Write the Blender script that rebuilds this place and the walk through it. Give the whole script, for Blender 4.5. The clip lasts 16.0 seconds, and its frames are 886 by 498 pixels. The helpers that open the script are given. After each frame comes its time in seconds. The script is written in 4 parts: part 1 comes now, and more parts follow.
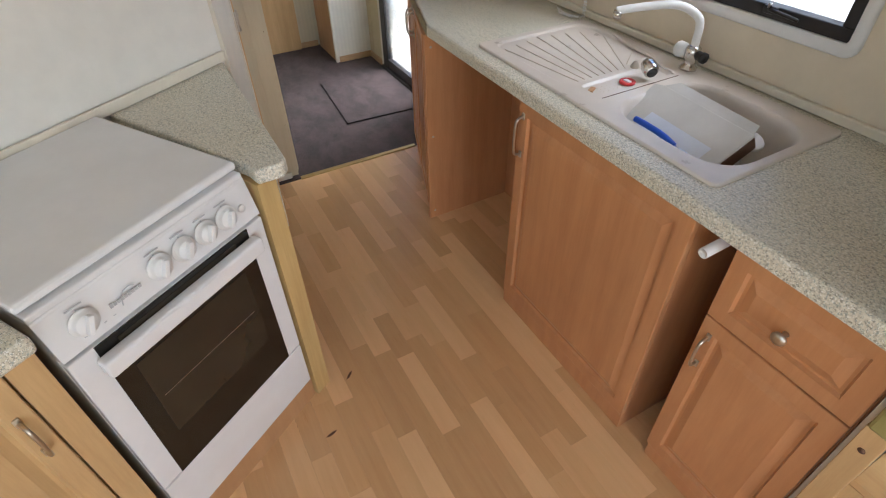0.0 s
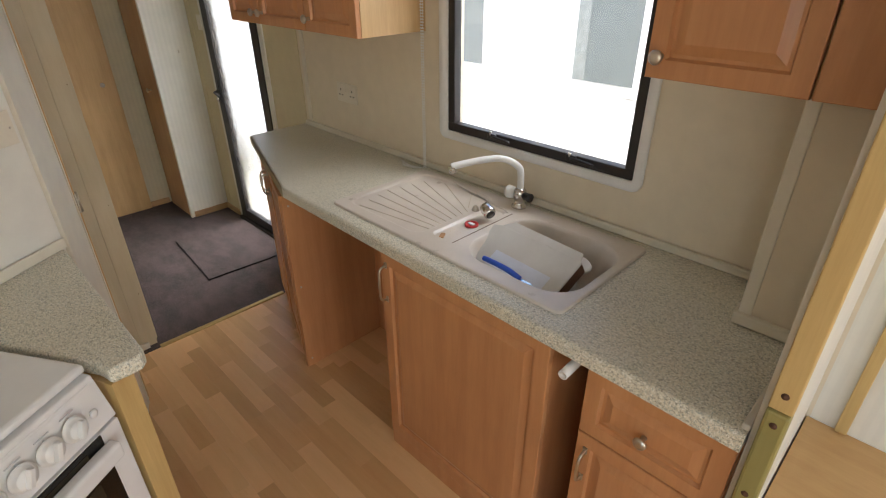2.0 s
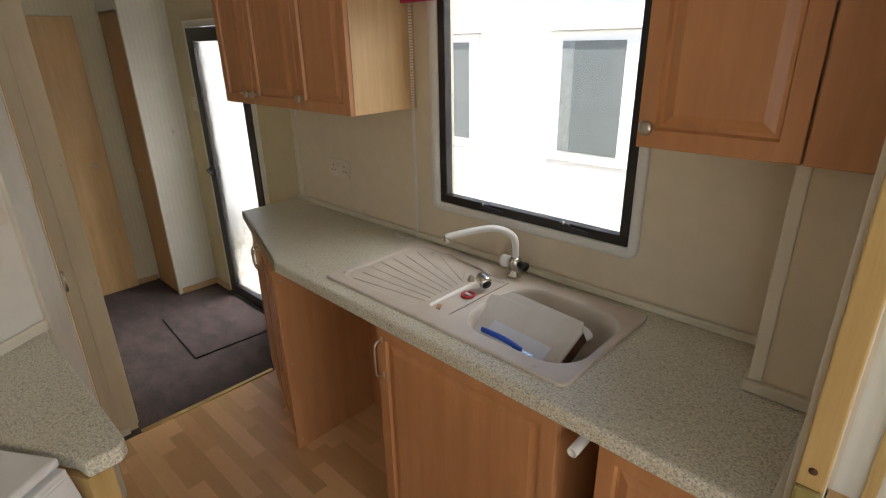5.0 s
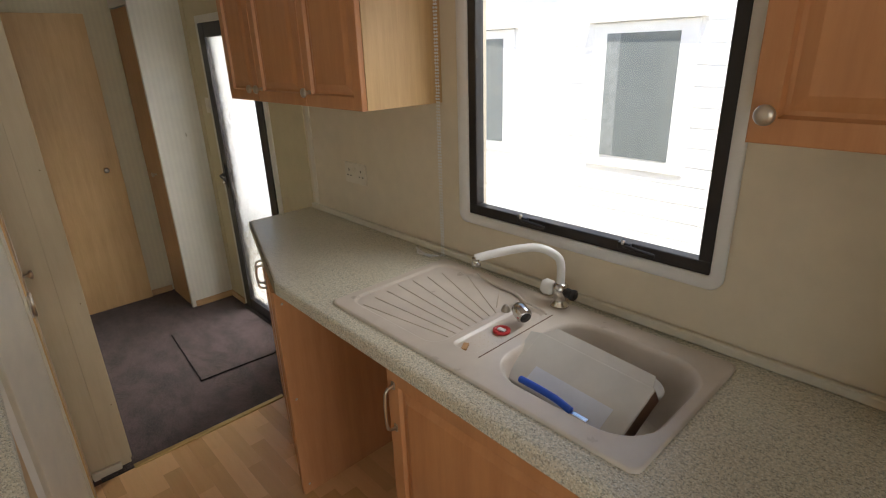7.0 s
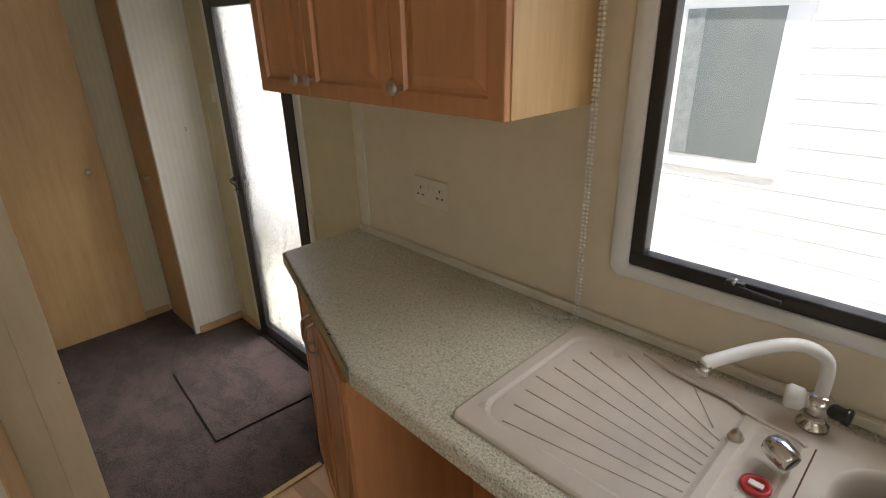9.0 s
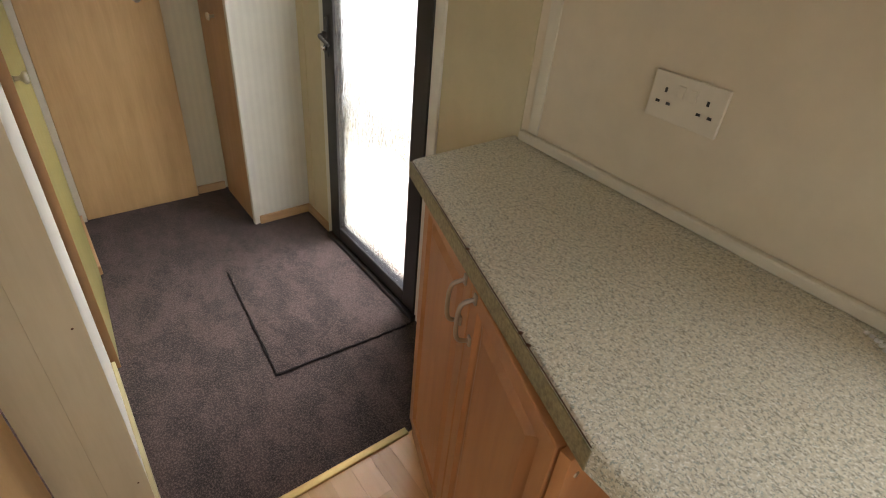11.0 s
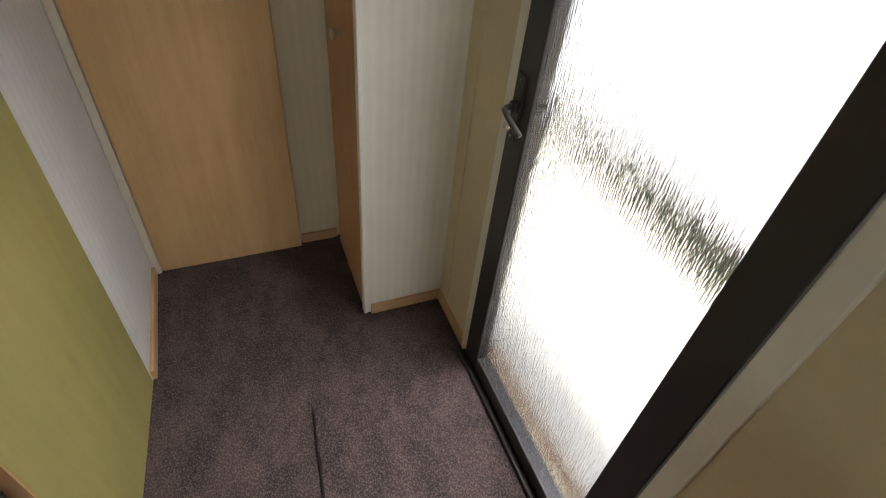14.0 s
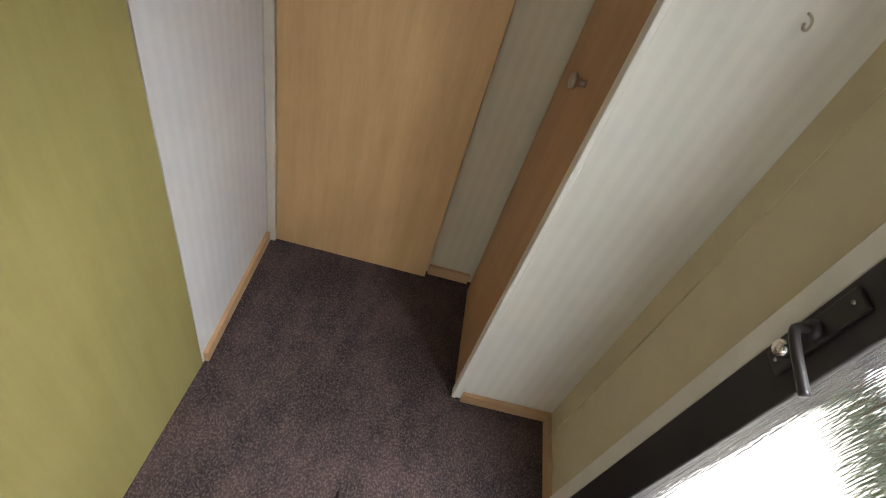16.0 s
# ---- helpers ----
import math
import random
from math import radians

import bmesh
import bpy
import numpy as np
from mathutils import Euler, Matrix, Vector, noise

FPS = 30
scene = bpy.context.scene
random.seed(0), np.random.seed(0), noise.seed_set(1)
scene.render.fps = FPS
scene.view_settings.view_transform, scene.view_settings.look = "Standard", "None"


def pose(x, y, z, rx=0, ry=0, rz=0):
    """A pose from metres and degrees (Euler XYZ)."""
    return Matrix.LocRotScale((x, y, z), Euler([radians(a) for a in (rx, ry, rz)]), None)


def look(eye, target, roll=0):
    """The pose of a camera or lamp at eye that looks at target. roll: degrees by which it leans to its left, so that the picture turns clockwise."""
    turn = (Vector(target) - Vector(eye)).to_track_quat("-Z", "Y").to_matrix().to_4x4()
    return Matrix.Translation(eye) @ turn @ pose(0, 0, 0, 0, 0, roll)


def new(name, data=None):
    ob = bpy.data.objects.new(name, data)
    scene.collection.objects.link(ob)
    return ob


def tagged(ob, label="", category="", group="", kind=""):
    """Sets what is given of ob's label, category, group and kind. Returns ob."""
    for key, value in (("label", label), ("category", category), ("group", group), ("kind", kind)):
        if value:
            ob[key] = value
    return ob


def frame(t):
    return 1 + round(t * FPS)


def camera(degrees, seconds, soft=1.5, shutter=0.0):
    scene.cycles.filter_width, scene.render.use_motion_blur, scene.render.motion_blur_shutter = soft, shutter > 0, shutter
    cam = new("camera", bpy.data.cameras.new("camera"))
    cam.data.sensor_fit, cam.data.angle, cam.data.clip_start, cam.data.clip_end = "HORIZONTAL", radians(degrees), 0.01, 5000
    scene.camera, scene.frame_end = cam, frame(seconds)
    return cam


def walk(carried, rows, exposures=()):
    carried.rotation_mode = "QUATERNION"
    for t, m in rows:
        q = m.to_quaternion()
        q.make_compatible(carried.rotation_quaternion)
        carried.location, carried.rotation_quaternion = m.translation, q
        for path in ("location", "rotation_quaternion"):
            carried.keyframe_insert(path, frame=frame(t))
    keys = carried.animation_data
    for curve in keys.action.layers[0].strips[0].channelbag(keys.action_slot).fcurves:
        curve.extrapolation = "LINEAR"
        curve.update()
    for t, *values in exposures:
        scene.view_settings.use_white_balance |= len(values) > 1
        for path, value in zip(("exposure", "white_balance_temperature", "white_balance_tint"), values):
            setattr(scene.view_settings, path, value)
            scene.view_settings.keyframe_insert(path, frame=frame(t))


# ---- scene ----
cam = camera(80.0, 16.0, 1.1)
PATH = [
    (0, (0.311, 0.347, 1.56), (1.026, 1.663, 0.234), -1.0),
    (0.5, (0.294, 0.345, 1.593), (1.171, 1.616, 0.323), 0.4),
    (1, (0.318, 0.344, 1.616), (1.331, 1.603, 0.437), -0.0),
    (1.5, (0.323, 0.338, 1.663), (1.46, 1.581, 0.585), -0.3),
    (2, (0.327, 0.337, 1.667), (1.559, 1.579, 0.699), -0.3),
    (2.5, (0.318, 0.338, 1.663), (1.616, 1.581, 0.786), -0.2),
    (3, (0.305, 0.339, 1.656), (1.643, 1.592, 0.856), -0.1),
    (3.5, (0.298, 0.344, 1.655), (1.654, 1.607, 0.902), -0.2),
    (4, (0.29, 0.354, 1.663), (1.654, 1.625, 0.937), -0.4),
    (6.3, (0.474, 0.454, 1.647), (1.781, 1.774, 0.908), -2.0),
    (6.5, (0.503, 0.487, 1.609), (1.808, 1.828, 0.903), -1.6),
    (7, (0.561, 0.58, 1.589), (1.826, 1.958, 0.881), -1.9),
    (7.5, (0.574, 0.815, 1.613), (1.837, 2.175, 0.867), -2.0),
    (8, (0.596, 0.975, 1.63), (1.876, 2.313, 0.875), -1.8),
    (8.2, (0.603, 1.02, 1.637), (1.895, 2.344, 0.878), -1.7),
    (10.3, (0.834, 1.715, 1.457), (2.028, 3.027, 0.534), 1.7),
    (10.5, (0.82, 1.775, 1.444), (1.984, 3.066, 0.453), 3.0),
    (11, (0.828, 1.941, 1.408), (1.892, 3.197, 0.273), 5.8),
    (11.5, (0.898, 2.116, 1.399), (1.818, 3.381, 0.152), 7.4),
    (12, (0.969, 2.235, 1.411), (1.738, 3.532, 0.096), 6.7),
    (12.5, (1.007, 2.419, 1.399), (1.691, 3.732, 0.054), 6.0),
    (13, (1.043, 2.647, 1.398), (1.702, 3.959, 0.039), 6.8),
    (13.5, (1.129, 2.821, 1.41), (1.774, 4.135, 0.047), 6.6),
    (14, (1.214, 2.961, 1.428), (1.839, 4.282, 0.062), 6.5),
    (14.5, (1.245, 3.089, 1.428), (1.847, 4.413, 0.055), 6.1),
    (15, (1.216, 3.276, 1.401), (1.809, 4.592, 0.016), 7.4),
    (15.5, (1.238, 3.428, 1.374), (1.732, 4.762, -0.032), 11.0),
    (16, (1.251, 3.401, 1.33), (1.402, 4.766, -0.124), 19.3),
]
EXPOSURES = [(0, 1.93, 5650, 10), (1.5, 1.78, 6100, 10), (3.5, 1.37, 6300, 10), (7, 1.28, 6400, 10), (8, 1.18, 6400, 10), (10.4, 1.6, 6450, 10), (11, 1.85, 6400, 10), (11.5, 1.95, 6400, 10), (12.5, 1.95, 6430, 10), (13.5, 1.7, 6300, 10), (14.5, 1.15, 6350, 10), (15.5, 1.6, 6450, 10), (16, 1.88, 6000, 10)]
walk(cam, [(t, look(eye, target, roll)) for t, eye, target, roll in PATH], EXPOSURES)

# ---- light ----
world = bpy.data.worlds.new("sky")
scene.world = world
world.use_nodes = True
wn = world.node_tree.nodes
sky = wn.new("ShaderNodeTexSky")
sky.sky_type, sky.sun_disc = "NISHITA", False
sky.sun_elevation, sky.sun_rotation = radians(70), radians(250)
world.node_tree.links.new(sky.outputs[0], wn["Background"].inputs[0])
wn["Background"].inputs[1].default_value = 0.15

sun = new("sun", bpy.data.lights.new("sun", "SUN"))
sun.data.energy, sun.data.angle, sun.data.color = 5.0, radians(0.5), (1.0, 0.95, 0.87)
sun.matrix_world = look((-2.2, -1.8, 8.8), (0, 0, 0))


def sky_lamp(x, y, z, target, w, h, watts):
    """The sky's light falling in at a window or door."""
    lamp = new("window_daylight", bpy.data.lights.new("window_daylight", "AREA"))
    lamp.data.shape, lamp.data.size, lamp.data.size_y, lamp.data.energy = "RECTANGLE", w, h, watts
    lamp.data.color = (1.0, 0.985, 0.96)
    lamp.matrix_world = look((x, y, z), target)
    return lamp


sky_lamp(2.25, 3.50, 2.35, (1.0, 4.2, 0.9), 0.9, 0.8, 32)
sky_lamp(2.35, 0.85, 2.40, (1.30, 2.20, 0.95), 0.9, 0.9, 7.5)
sky_lamp(0.3, -2.94, 1.35, (0.3, 0, 1.0), 1.6, 0.85, 11)
sky_lamp(-1.27, -1.0, 1.33, (0.3, -0.6, 1.0), 1.3, 0.8, 2)



# ---- materials ----
def mat(name, base, rough=0.5, metal=0.0):
    m = bpy.data.materials.new(name)
    m.use_nodes = True
    b = m.node_tree.nodes["Principled BSDF"]
    b.inputs["Base Color"].default_value = (*base, 1)
    b.inputs["Roughness"].default_value = rough
    b.inputs["Metallic"].default_value = metal
    return m


class Tree:
    """Short words for building a node tree."""

    def __init__(self, m):
        self.t = m.node_tree
        self.b = self.t.nodes["Principled BSDF"]

    def node(self, kind, **values):
        n = self.t.nodes.new("ShaderNode" + kind)
        for k, v in values.items():
            n.inputs[k.replace("_", " ")].default_value = v
        return n

    def link(self, a, b):
        self.t.links.new(a, b)

    def coords(self, scale=(1, 1, 1), kind="Object", rot=(0, 0, 0)):
        c, m = self.node("TexCoord"), self.node("Mapping", Scale=scale, Rotation=rot)
        self.link(c.outputs[kind], m.inputs[0])
        return m.outputs[0]

    def noise(self, vec, scale, detail=4.0, rough=0.55):
        n = self.node("TexNoise", Scale=scale, Detail=detail, Roughness=rough)
        self.link(vec, n.inputs["Vector"])
        return n.outputs["Fac"]

    def ramp(self, fac, stops):
        r = self.node("ValToRGB")
        el = r.color_ramp.elements
        while len(el) < len(stops):
            el.new(0.5)
        for e, (p, c) in zip(el, stops):
            e.position, e.color = p, (*c, 1)
        self.link(fac, r.inputs[0])
        return r.outputs[0]

    def mix(self, fac, a, b, how="MIX"):
        n = self.t.nodes.new("ShaderNodeMix")
        n.data_type, n.blend_type = "RGBA", how
        for sock, v in ((n.inputs[0], fac), (n.inputs[6], a), (n.inputs[7], b)):
            if isinstance(v, bpy.types.NodeSocket):
                self.link(v, sock)
            else:
                sock.default_value = v if isinstance(v, float) else (*v, 1)
        return n.outputs[2]

    def bump(self, height, strength=0.2, distance=0.002):
        n = self.node("Bump", Strength=strength, Distance=distance)
        self.link(height, n.inputs["Height"])
        self.link(n.outputs[0], self.b.inputs["Normal"])

    def colour(self, c):
        self.link(c, self.b.inputs["Base Color"])

    def rough(self, fac, lo, hi):
        n = self.node("MapRange", To_Min=lo, To_Max=hi)
        self.link(fac, n.inputs[0])
        self.link(n.outputs[0], self.b.inputs["Roughness"])


def wood(name, dark, light, rough=0.4, grain=(14, 14, 0.9), vary=0.0, blotch=0.25):
    """Foil or veneer with grain along the local axis that has the smallest scale."""
    m = mat(name, light, rough)
    t = Tree(m)
    v = t.coords(grain)
    if vary:
        info = t.node("ObjectInfo")
        off = t.node("VectorMath")
        off.operation = "MULTIPLY_ADD"
        t.link(info.outputs["Random"], off.inputs[0])
        off.inputs[1].default_value = (37, 53, 71)
        t.link(v, off.inputs[2])
        v = off.outputs[0]
    g = t.noise(v, 3.0, 6, 0.6)
    fine = t.noise(v, 16.0, 3, 0.6)
    c = t.ramp(g, [(0.3, dark), (0.62, light)])
    c = t.mix(0.22, c, t.ramp(fine, [(0.35, dark), (0.6, light)]))
    big = t.noise(t.coords((1.5, 1.5, 1.5)), 2.2, 3)
    c = t.mix(blotch, c, t.ramp(big, [(0.3, tuple(0.8 * d for d in dark)), (0.7, light)]))
    if vary:
        c = t.mix(vary, c, t.ramp(info.outputs["Random"], [(0.0, tuple(0.84 * d for d in dark)), (0.45, dark), (0.75, light), (1.0, tuple(min(1, 1.1 * d) for d in light))]))
    t.colour(c)
    t.rough(fine, rough - 0.06, rough + 0.12)
    t.bump(fine, 0.08, 0.0006)
    return m


def wallpaper(name, base, stripe=0.0, axis=0):
    m = mat(name, base, 0.62)
    t = Tree(m)
    big = t.noise(t.coords(), 14.0, 5, 0.6)
    huge = t.noise(t.coords(), 1.7, 3)
    c = t.ramp(big, [(0.3, tuple(0.90 * b for b in base)), (0.7, base)])
    c = t.mix(0.3, c, t.ramp(huge, [(0.3, tuple(0.88 * b for b in base)), (0.7, tuple(min(1, 1.03 * b) for b in base))]))
    if stripe:
        w = t.node("TexWave", Scale=stripe, Distortion=0.6, Detail=2.0)
        w.bands_direction = "XY"[axis]
        t.link(t.coords(), w.inputs["Vector"])
        c = t.mix(0.2, c, t.ramp(w.outputs["Fac"], [(0.3, tuple(0.82 * b for b in base)), (0.7, base)]))
    t.colour(c)
    t.bump(t.noise(t.coords(), 160.0, 2), 0.12, 0.0006)
    return m


def speckled(name):
    m = mat(name, (0.55, 0.53, 0.42), 0.38)
    t = Tree(m)
    a = t.noise(t.coords((1, 1, 1)), 150.0, 3, 0.6)
    b = t.noise(t.coords((1.6, 0.8, 1)), 215.0, 2, 0.7)
    d = t.noise(t.coords((0.8, 1.5, 1)), 190.0, 2, 0.7)
    w = t.noise(t.coords((1.2, 1.0, 1), rot=(0, 0, 0.6)), 230.0, 2, 0.6)
    big = t.noise(t.coords(), 3.0, 3)
    c = t.ramp(a, [(0.36, (0.50, 0.46, 0.35)), (0.5, (0.68, 0.635, 0.50)), (0.66, (0.76, 0.72, 0.59))])
    c = t.mix(t.ramp(w, [(0.57, (0, 0, 0)), (0.60, (1, 1, 1))]), c, (0.86, 0.84, 0.76))
    c = t.mix(t.ramp(b, [(0.575, (0, 0, 0)), (0.605, (1, 1, 1))]), c, (0.27, 0.26, 0.195))
    c = t.mix(t.ramp(d, [(0.595, (0, 0, 0)), (0.625, (1, 1, 1))]), c, (0.33, 0.38, 0.33))
    c = t.mix(0.12, c, t.ramp(big, [(0.35, (0.50, 0.44, 0.30)), (0.65, (0.72, 0.70, 0.60))]))
    t.colour(c)
    t.rough(a, 0.28, 0.46)
    t.bump(b, 0.04, 0.0003)
    return m


def carpet_material(name):
    m = mat(name, (0.10, 0.075, 0.07), 0.95)
    t = Tree(m)
    fine = t.noise(t.coords((1.0, 0.75, 1)), 215.0, 2, 0.8)
    mid = t.noise(t.coords((1.2, 0.8, 1)), 48.0, 4, 0.7)
    big = t.noise(t.coords((1.3, 0.8, 1)), 7.0, 5, 0.65)
    c = t.ramp(fine, [(0.40, (0.010, 0.006, 0.006)), (0.50, (0.046, 0.030, 0.027)), (0.61, (0.20, 0.136, 0.124))])
    c = t.mix(0.30, c, t.ramp(mid, [(0.38, (0.018, 0.012, 0.012)), (0.62, (0.084, 0.055, 0.050))]))
    c = t.mix(0.42, c, t.ramp(big, [(0.42, (0.012, 0.008, 0.008)), (0.58, (0.085, 0.054, 0.050))]))
    t.colour(c)
    t.bump(t.mix(0.5, fine, mid), 0.9, 0.006)
    t.b.inputs["Sheen Weight"].default_value = 0.1
    return m


def plain(name, base, rough, metal=0.0, dirt=0.06, scale=9.0):
    m = mat(name, base, rough, metal)
    t = Tree(m)
    n = t.noise(t.coords(), scale, 5, 0.6)
    t.colour(t.ramp(n, [(0.3, tuple(b * (1 - dirt * 2) for b in base)), (0.65, base)]))
    t.rough(n, max(0.03, rough - 0.05), min(1, rough + 0.08))
    return m


def glass(name, rough=0.0, ribbed=False):
    m = bpy.data.materials.new(name)
    m.use_nodes = True
    t = m.node_tree
    out = t.nodes["Material Output"]
    t.nodes.remove(t.nodes["Principled BSDF"])
    g = t.nodes.new("ShaderNodeBsdfGlass")
    g.inputs["IOR"].default_value, g.inputs["Roughness"].default_value = 1.45, rough
    t.links.new(g.outputs[0], out.inputs[0])
    if ribbed:
        c, mp, n, b = (t.nodes.new("ShaderNode" + k) for k in ("TexCoord", "Mapping", "TexNoise", "Bump"))
        mp.inputs["Scale"].default_value = (1, 230, 22)
        n.inputs["Scale"].default_value, n.inputs["Detail"].default_value = 1.0, 2.0
        b.inputs["Strength"].default_value, b.inputs["Distance"].default_value = 0.35, 0.003
        for a, z in ((c.outputs["Object"], mp.inputs[0]), (mp.outputs[0], n.inputs["Vector"]), (n.outputs[0], b.inputs["Height"]), (b.outputs[0], g.inputs["Normal"])):
            t.links.new(a, z)
    return m


BEECH = wood("orange_beech_foil", (0.45, 0.195, 0.075), (0.585, 0.285, 0.120), 0.36, (7, 7, 0.6))
BEECH_EDGE = wood("beech_board_edge", (0.40, 0.215, 0.09), (0.52, 0.30, 0.14), 0.45, (7, 7, 0.6))
MAPLE = wood("pale_maple_foil", (0.50, 0.315, 0.135), (0.64, 0.43, 0.20), 0.42, (14, 14, 1.0))
PLY_DOOR = wood("flush_door_veneer", (0.53, 0.325, 0.135), (0.67, 0.44, 0.205), 0.40, (9, 9, 0.8))
LIME_DOOR = wood("pale_lime_veneer", (0.28, 0.24, 0.075), (0.345, 0.295, 0.105), 0.42, (9, 9, 0.8))
OLIVE = wood("pale_olive_foil", (0.45, 0.385, 0.20), (0.54, 0.465, 0.26), 0.45, (3, 3, 14))
PINE = wood("bare_pine", (0.50, 0.33, 0.12), (0.62, 0.44, 0.18), 0.55, (18, 18, 1.0))
LAMINATE = wood("beech_laminate", (0.60, 0.345, 0.150), (0.76, 0.49, 0.245), 0.28, (14, 0.9, 14), 0.62, 0.12)
PLYWOOD = wood("bench_plywood", (0.52, 0.31, 0.13), (0.62, 0.40, 0.18), 0.5, (12, 1.4, 12))
SKIRT = wood("skirting_foil", (0.46, 0.27, 0.13), (0.58, 0.37, 0.19), 0.45, (3, 3, 20))
PAPER = wallpaper("cream_wallpaper", (0.73, 0.635, 0.475))
PAPER_LIGHT = wallpaper("pale_cream_wallpaper", (0.76, 0.725, 0.64))
STRIPE_X = wallpaper("striped_wallpaper_x", (0.78, 0.755, 0.67), 11.0, 0)
STRIPE_Y = wallpaper("striped_wallpaper_y", (0.78, 0.755, 0.67), 11.0, 1)
STRIPE_FAR = wallpaper("yellowed_striped_wallpaper", (0.68, 0.61, 0.43), 11.0, 0)
CREAM_VENEER = wood("cream_veneer", (0.54, 0.46, 0.30), (0.63, 0.55, 0.38), 0.45, (9, 9, 0.8))
LILAC = wallpaper("greyish_white_wallpaper", (0.70, 0.68, 0.66), 9.0, 1)
YELLOWED = wallpaper("yellowed_panel", (0.62, 0.53, 0.33))
TRIM = plain("cream_plastic_trim", (0.72, 0.66, 0.53), 0.4)
CEILING = plain("white_ceiling_board", (0.78, 0.77, 0.73), 0.7)
WORKTOP = speckled("speckled_laminate_worktop")
EDGE_BAND = plain("olive_speckled_edging", (0.42, 0.36, 0.20), 0.5, dirt=0.25, scale=160)
CARPET = carpet_material("brown_cut_pile_carpet")
ENAMEL = plain("white_enamel", (0.78, 0.77, 0.75), 0.22, dirt=0.03)
WHITE_PLASTIC = plain("white_plastic", (0.78, 0.77, 0.74), 0.35, dirt=0.03)
CREAM_PLASTIC = plain("cream_plastic", (0.74, 0.67, 0.54), 0.35)
SINK = plain("beige_composite_sink", (0.67, 0.60, 0.52), 0.28, dirt=0.05)
SINK_STAIN = plain("stained_groove", (0.62, 0.53, 0.41), 0.5)
BLACK = plain("black_aluminium", (0.022, 0.018, 0.016), 0.38, dirt=0.15)
DARK_GLASS = plain("black_oven_glass", (0.012, 0.010, 0.008), 0.06)
OVEN_PANE = plain("smoky_oven_window", (0.034, 0.026, 0.017), 0.05)
CHROME = plain("worn_chrome", (0.72, 0.70, 0.66), 0.16, 1.0)
NICKEL = plain("brushed_nickel", (0.56, 0.51, 0.43), 0.30, 1.0)
BRASS = plain("brass_strip", (0.50, 0.36, 0.15), 0.42, 1.0)
GREY = plain("grey_print", (0.52, 0.52, 0.52), 0.6)
RED = plain("red_plastic", (0.55, 0.04, 0.04), 0.35)
BLUE = plain("blue_plastic", (0.02, 0.10, 0.62), 0.35)
PINK = plain("crimson_blind_fabric", (0.45, 0.02, 0.10), 0.8)
CARD = plain("white_card_box", (0.62, 0.60, 0.56), 0.6)
PAPER_WHITE = plain("bluish_white_paper", (0.70, 0.74, 0.82), 0.6)
# dark chipboard, joints and marks; also paints the shade in openings
SHADOW_GAP = plain("chipboard_and_shade", (0.12, 0.055, 0.03), 0.8)
GLASS = glass("clear_glass")
RIBBED = glass("obscured_glass", 0.05, True)
CLADDING = plain("white_cladding", (0.82, 0.81, 0.79), 0.5, dirt=0.02)
FAR_GLASS = plain("dull_far_glass", (0.16, 0.18, 0.18), 0.12)
CURTAIN = plain("grey_curtain", (0.26, 0.28, 0.275), 0.9, dirt=0.2, scale=30)
CONCRETE = plain("pale_gravel", (0.60, 0.57, 0.50), 0.9, dirt=0.2, scale=20)
HEDGE = plain("weeds", (0.045, 0.06, 0.025), 0.9, dirt=0.3, scale=30)


# ---- mesh helpers ----
def cube(bm, x0, x1, y0, y1, z0, z1):
    vs = [bm.verts.new((x, y, z)) for z in (z0, z1) for x, y in ((x0, y0), (x1, y0), (x1, y1), (x0, y1))]
    for q in ((3, 2, 1, 0), (4, 5, 6, 7), (0, 1, 5, 4), (1, 2, 6, 5), (2, 3, 7, 6), (3, 0, 4, 7)):
        bm.faces.new([vs[i] for i in q])


def box(x0, x1, y0, y1, z0, z1, r=0.0, seg=2):
    bm = bmesh.new()
    cube(bm, x0, x1, y0, y1, z0, z1)
    if r:
        bmesh.ops.bevel(bm, geom=list(bm.edges), offset=r, segments=seg, profile=0.5, affect="EDGES", clamp_overlap=True)
    return bm


def prism(points, z0, z1, r=0.0, seg=2):
    bm = bmesh.new()
    lo, hi = [[bm.verts.new((x, y, z)) for x, y in points] for z in (z0, z1)]
    n = len(points)
    bm.faces.new(lo[::-1])
    bm.faces.new(hi)
    for i in range(n):
        bm.faces.new((lo[i], lo[(i + 1) % n], hi[(i + 1) % n], hi[i]))
    bmesh.ops.recalc_face_normals(bm, faces=list(bm.faces))
    if r:
        bmesh.ops.bevel(bm, geom=list(bm.edges), offset=r, segments=seg, profile=0.5, affect="EDGES", clamp_overlap=True)
    return bm


def lathe(profile, m=None, seg=20):
    """A turned shape about local z from (radius, height) pairs."""
    bm = bmesh.new()
    rings = [[bm.verts.new((r * math.cos(2 * math.pi * i / seg), r * math.sin(2 * math.pi * i / seg), z)) for i in range(seg)] for r, z in profile]
    for a, b in zip(rings, rings[1:]):
        for i in range(seg):
            bm.faces.new((a[i], a[(i + 1) % seg], b[(i + 1) % seg], b[i]))
    bm.faces.new(rings[0][::-1])
    bm.faces.new(rings[-1])
    for f in bm.faces:
        f.smooth = True
    if m:
        bm.transform(m)
    return bm


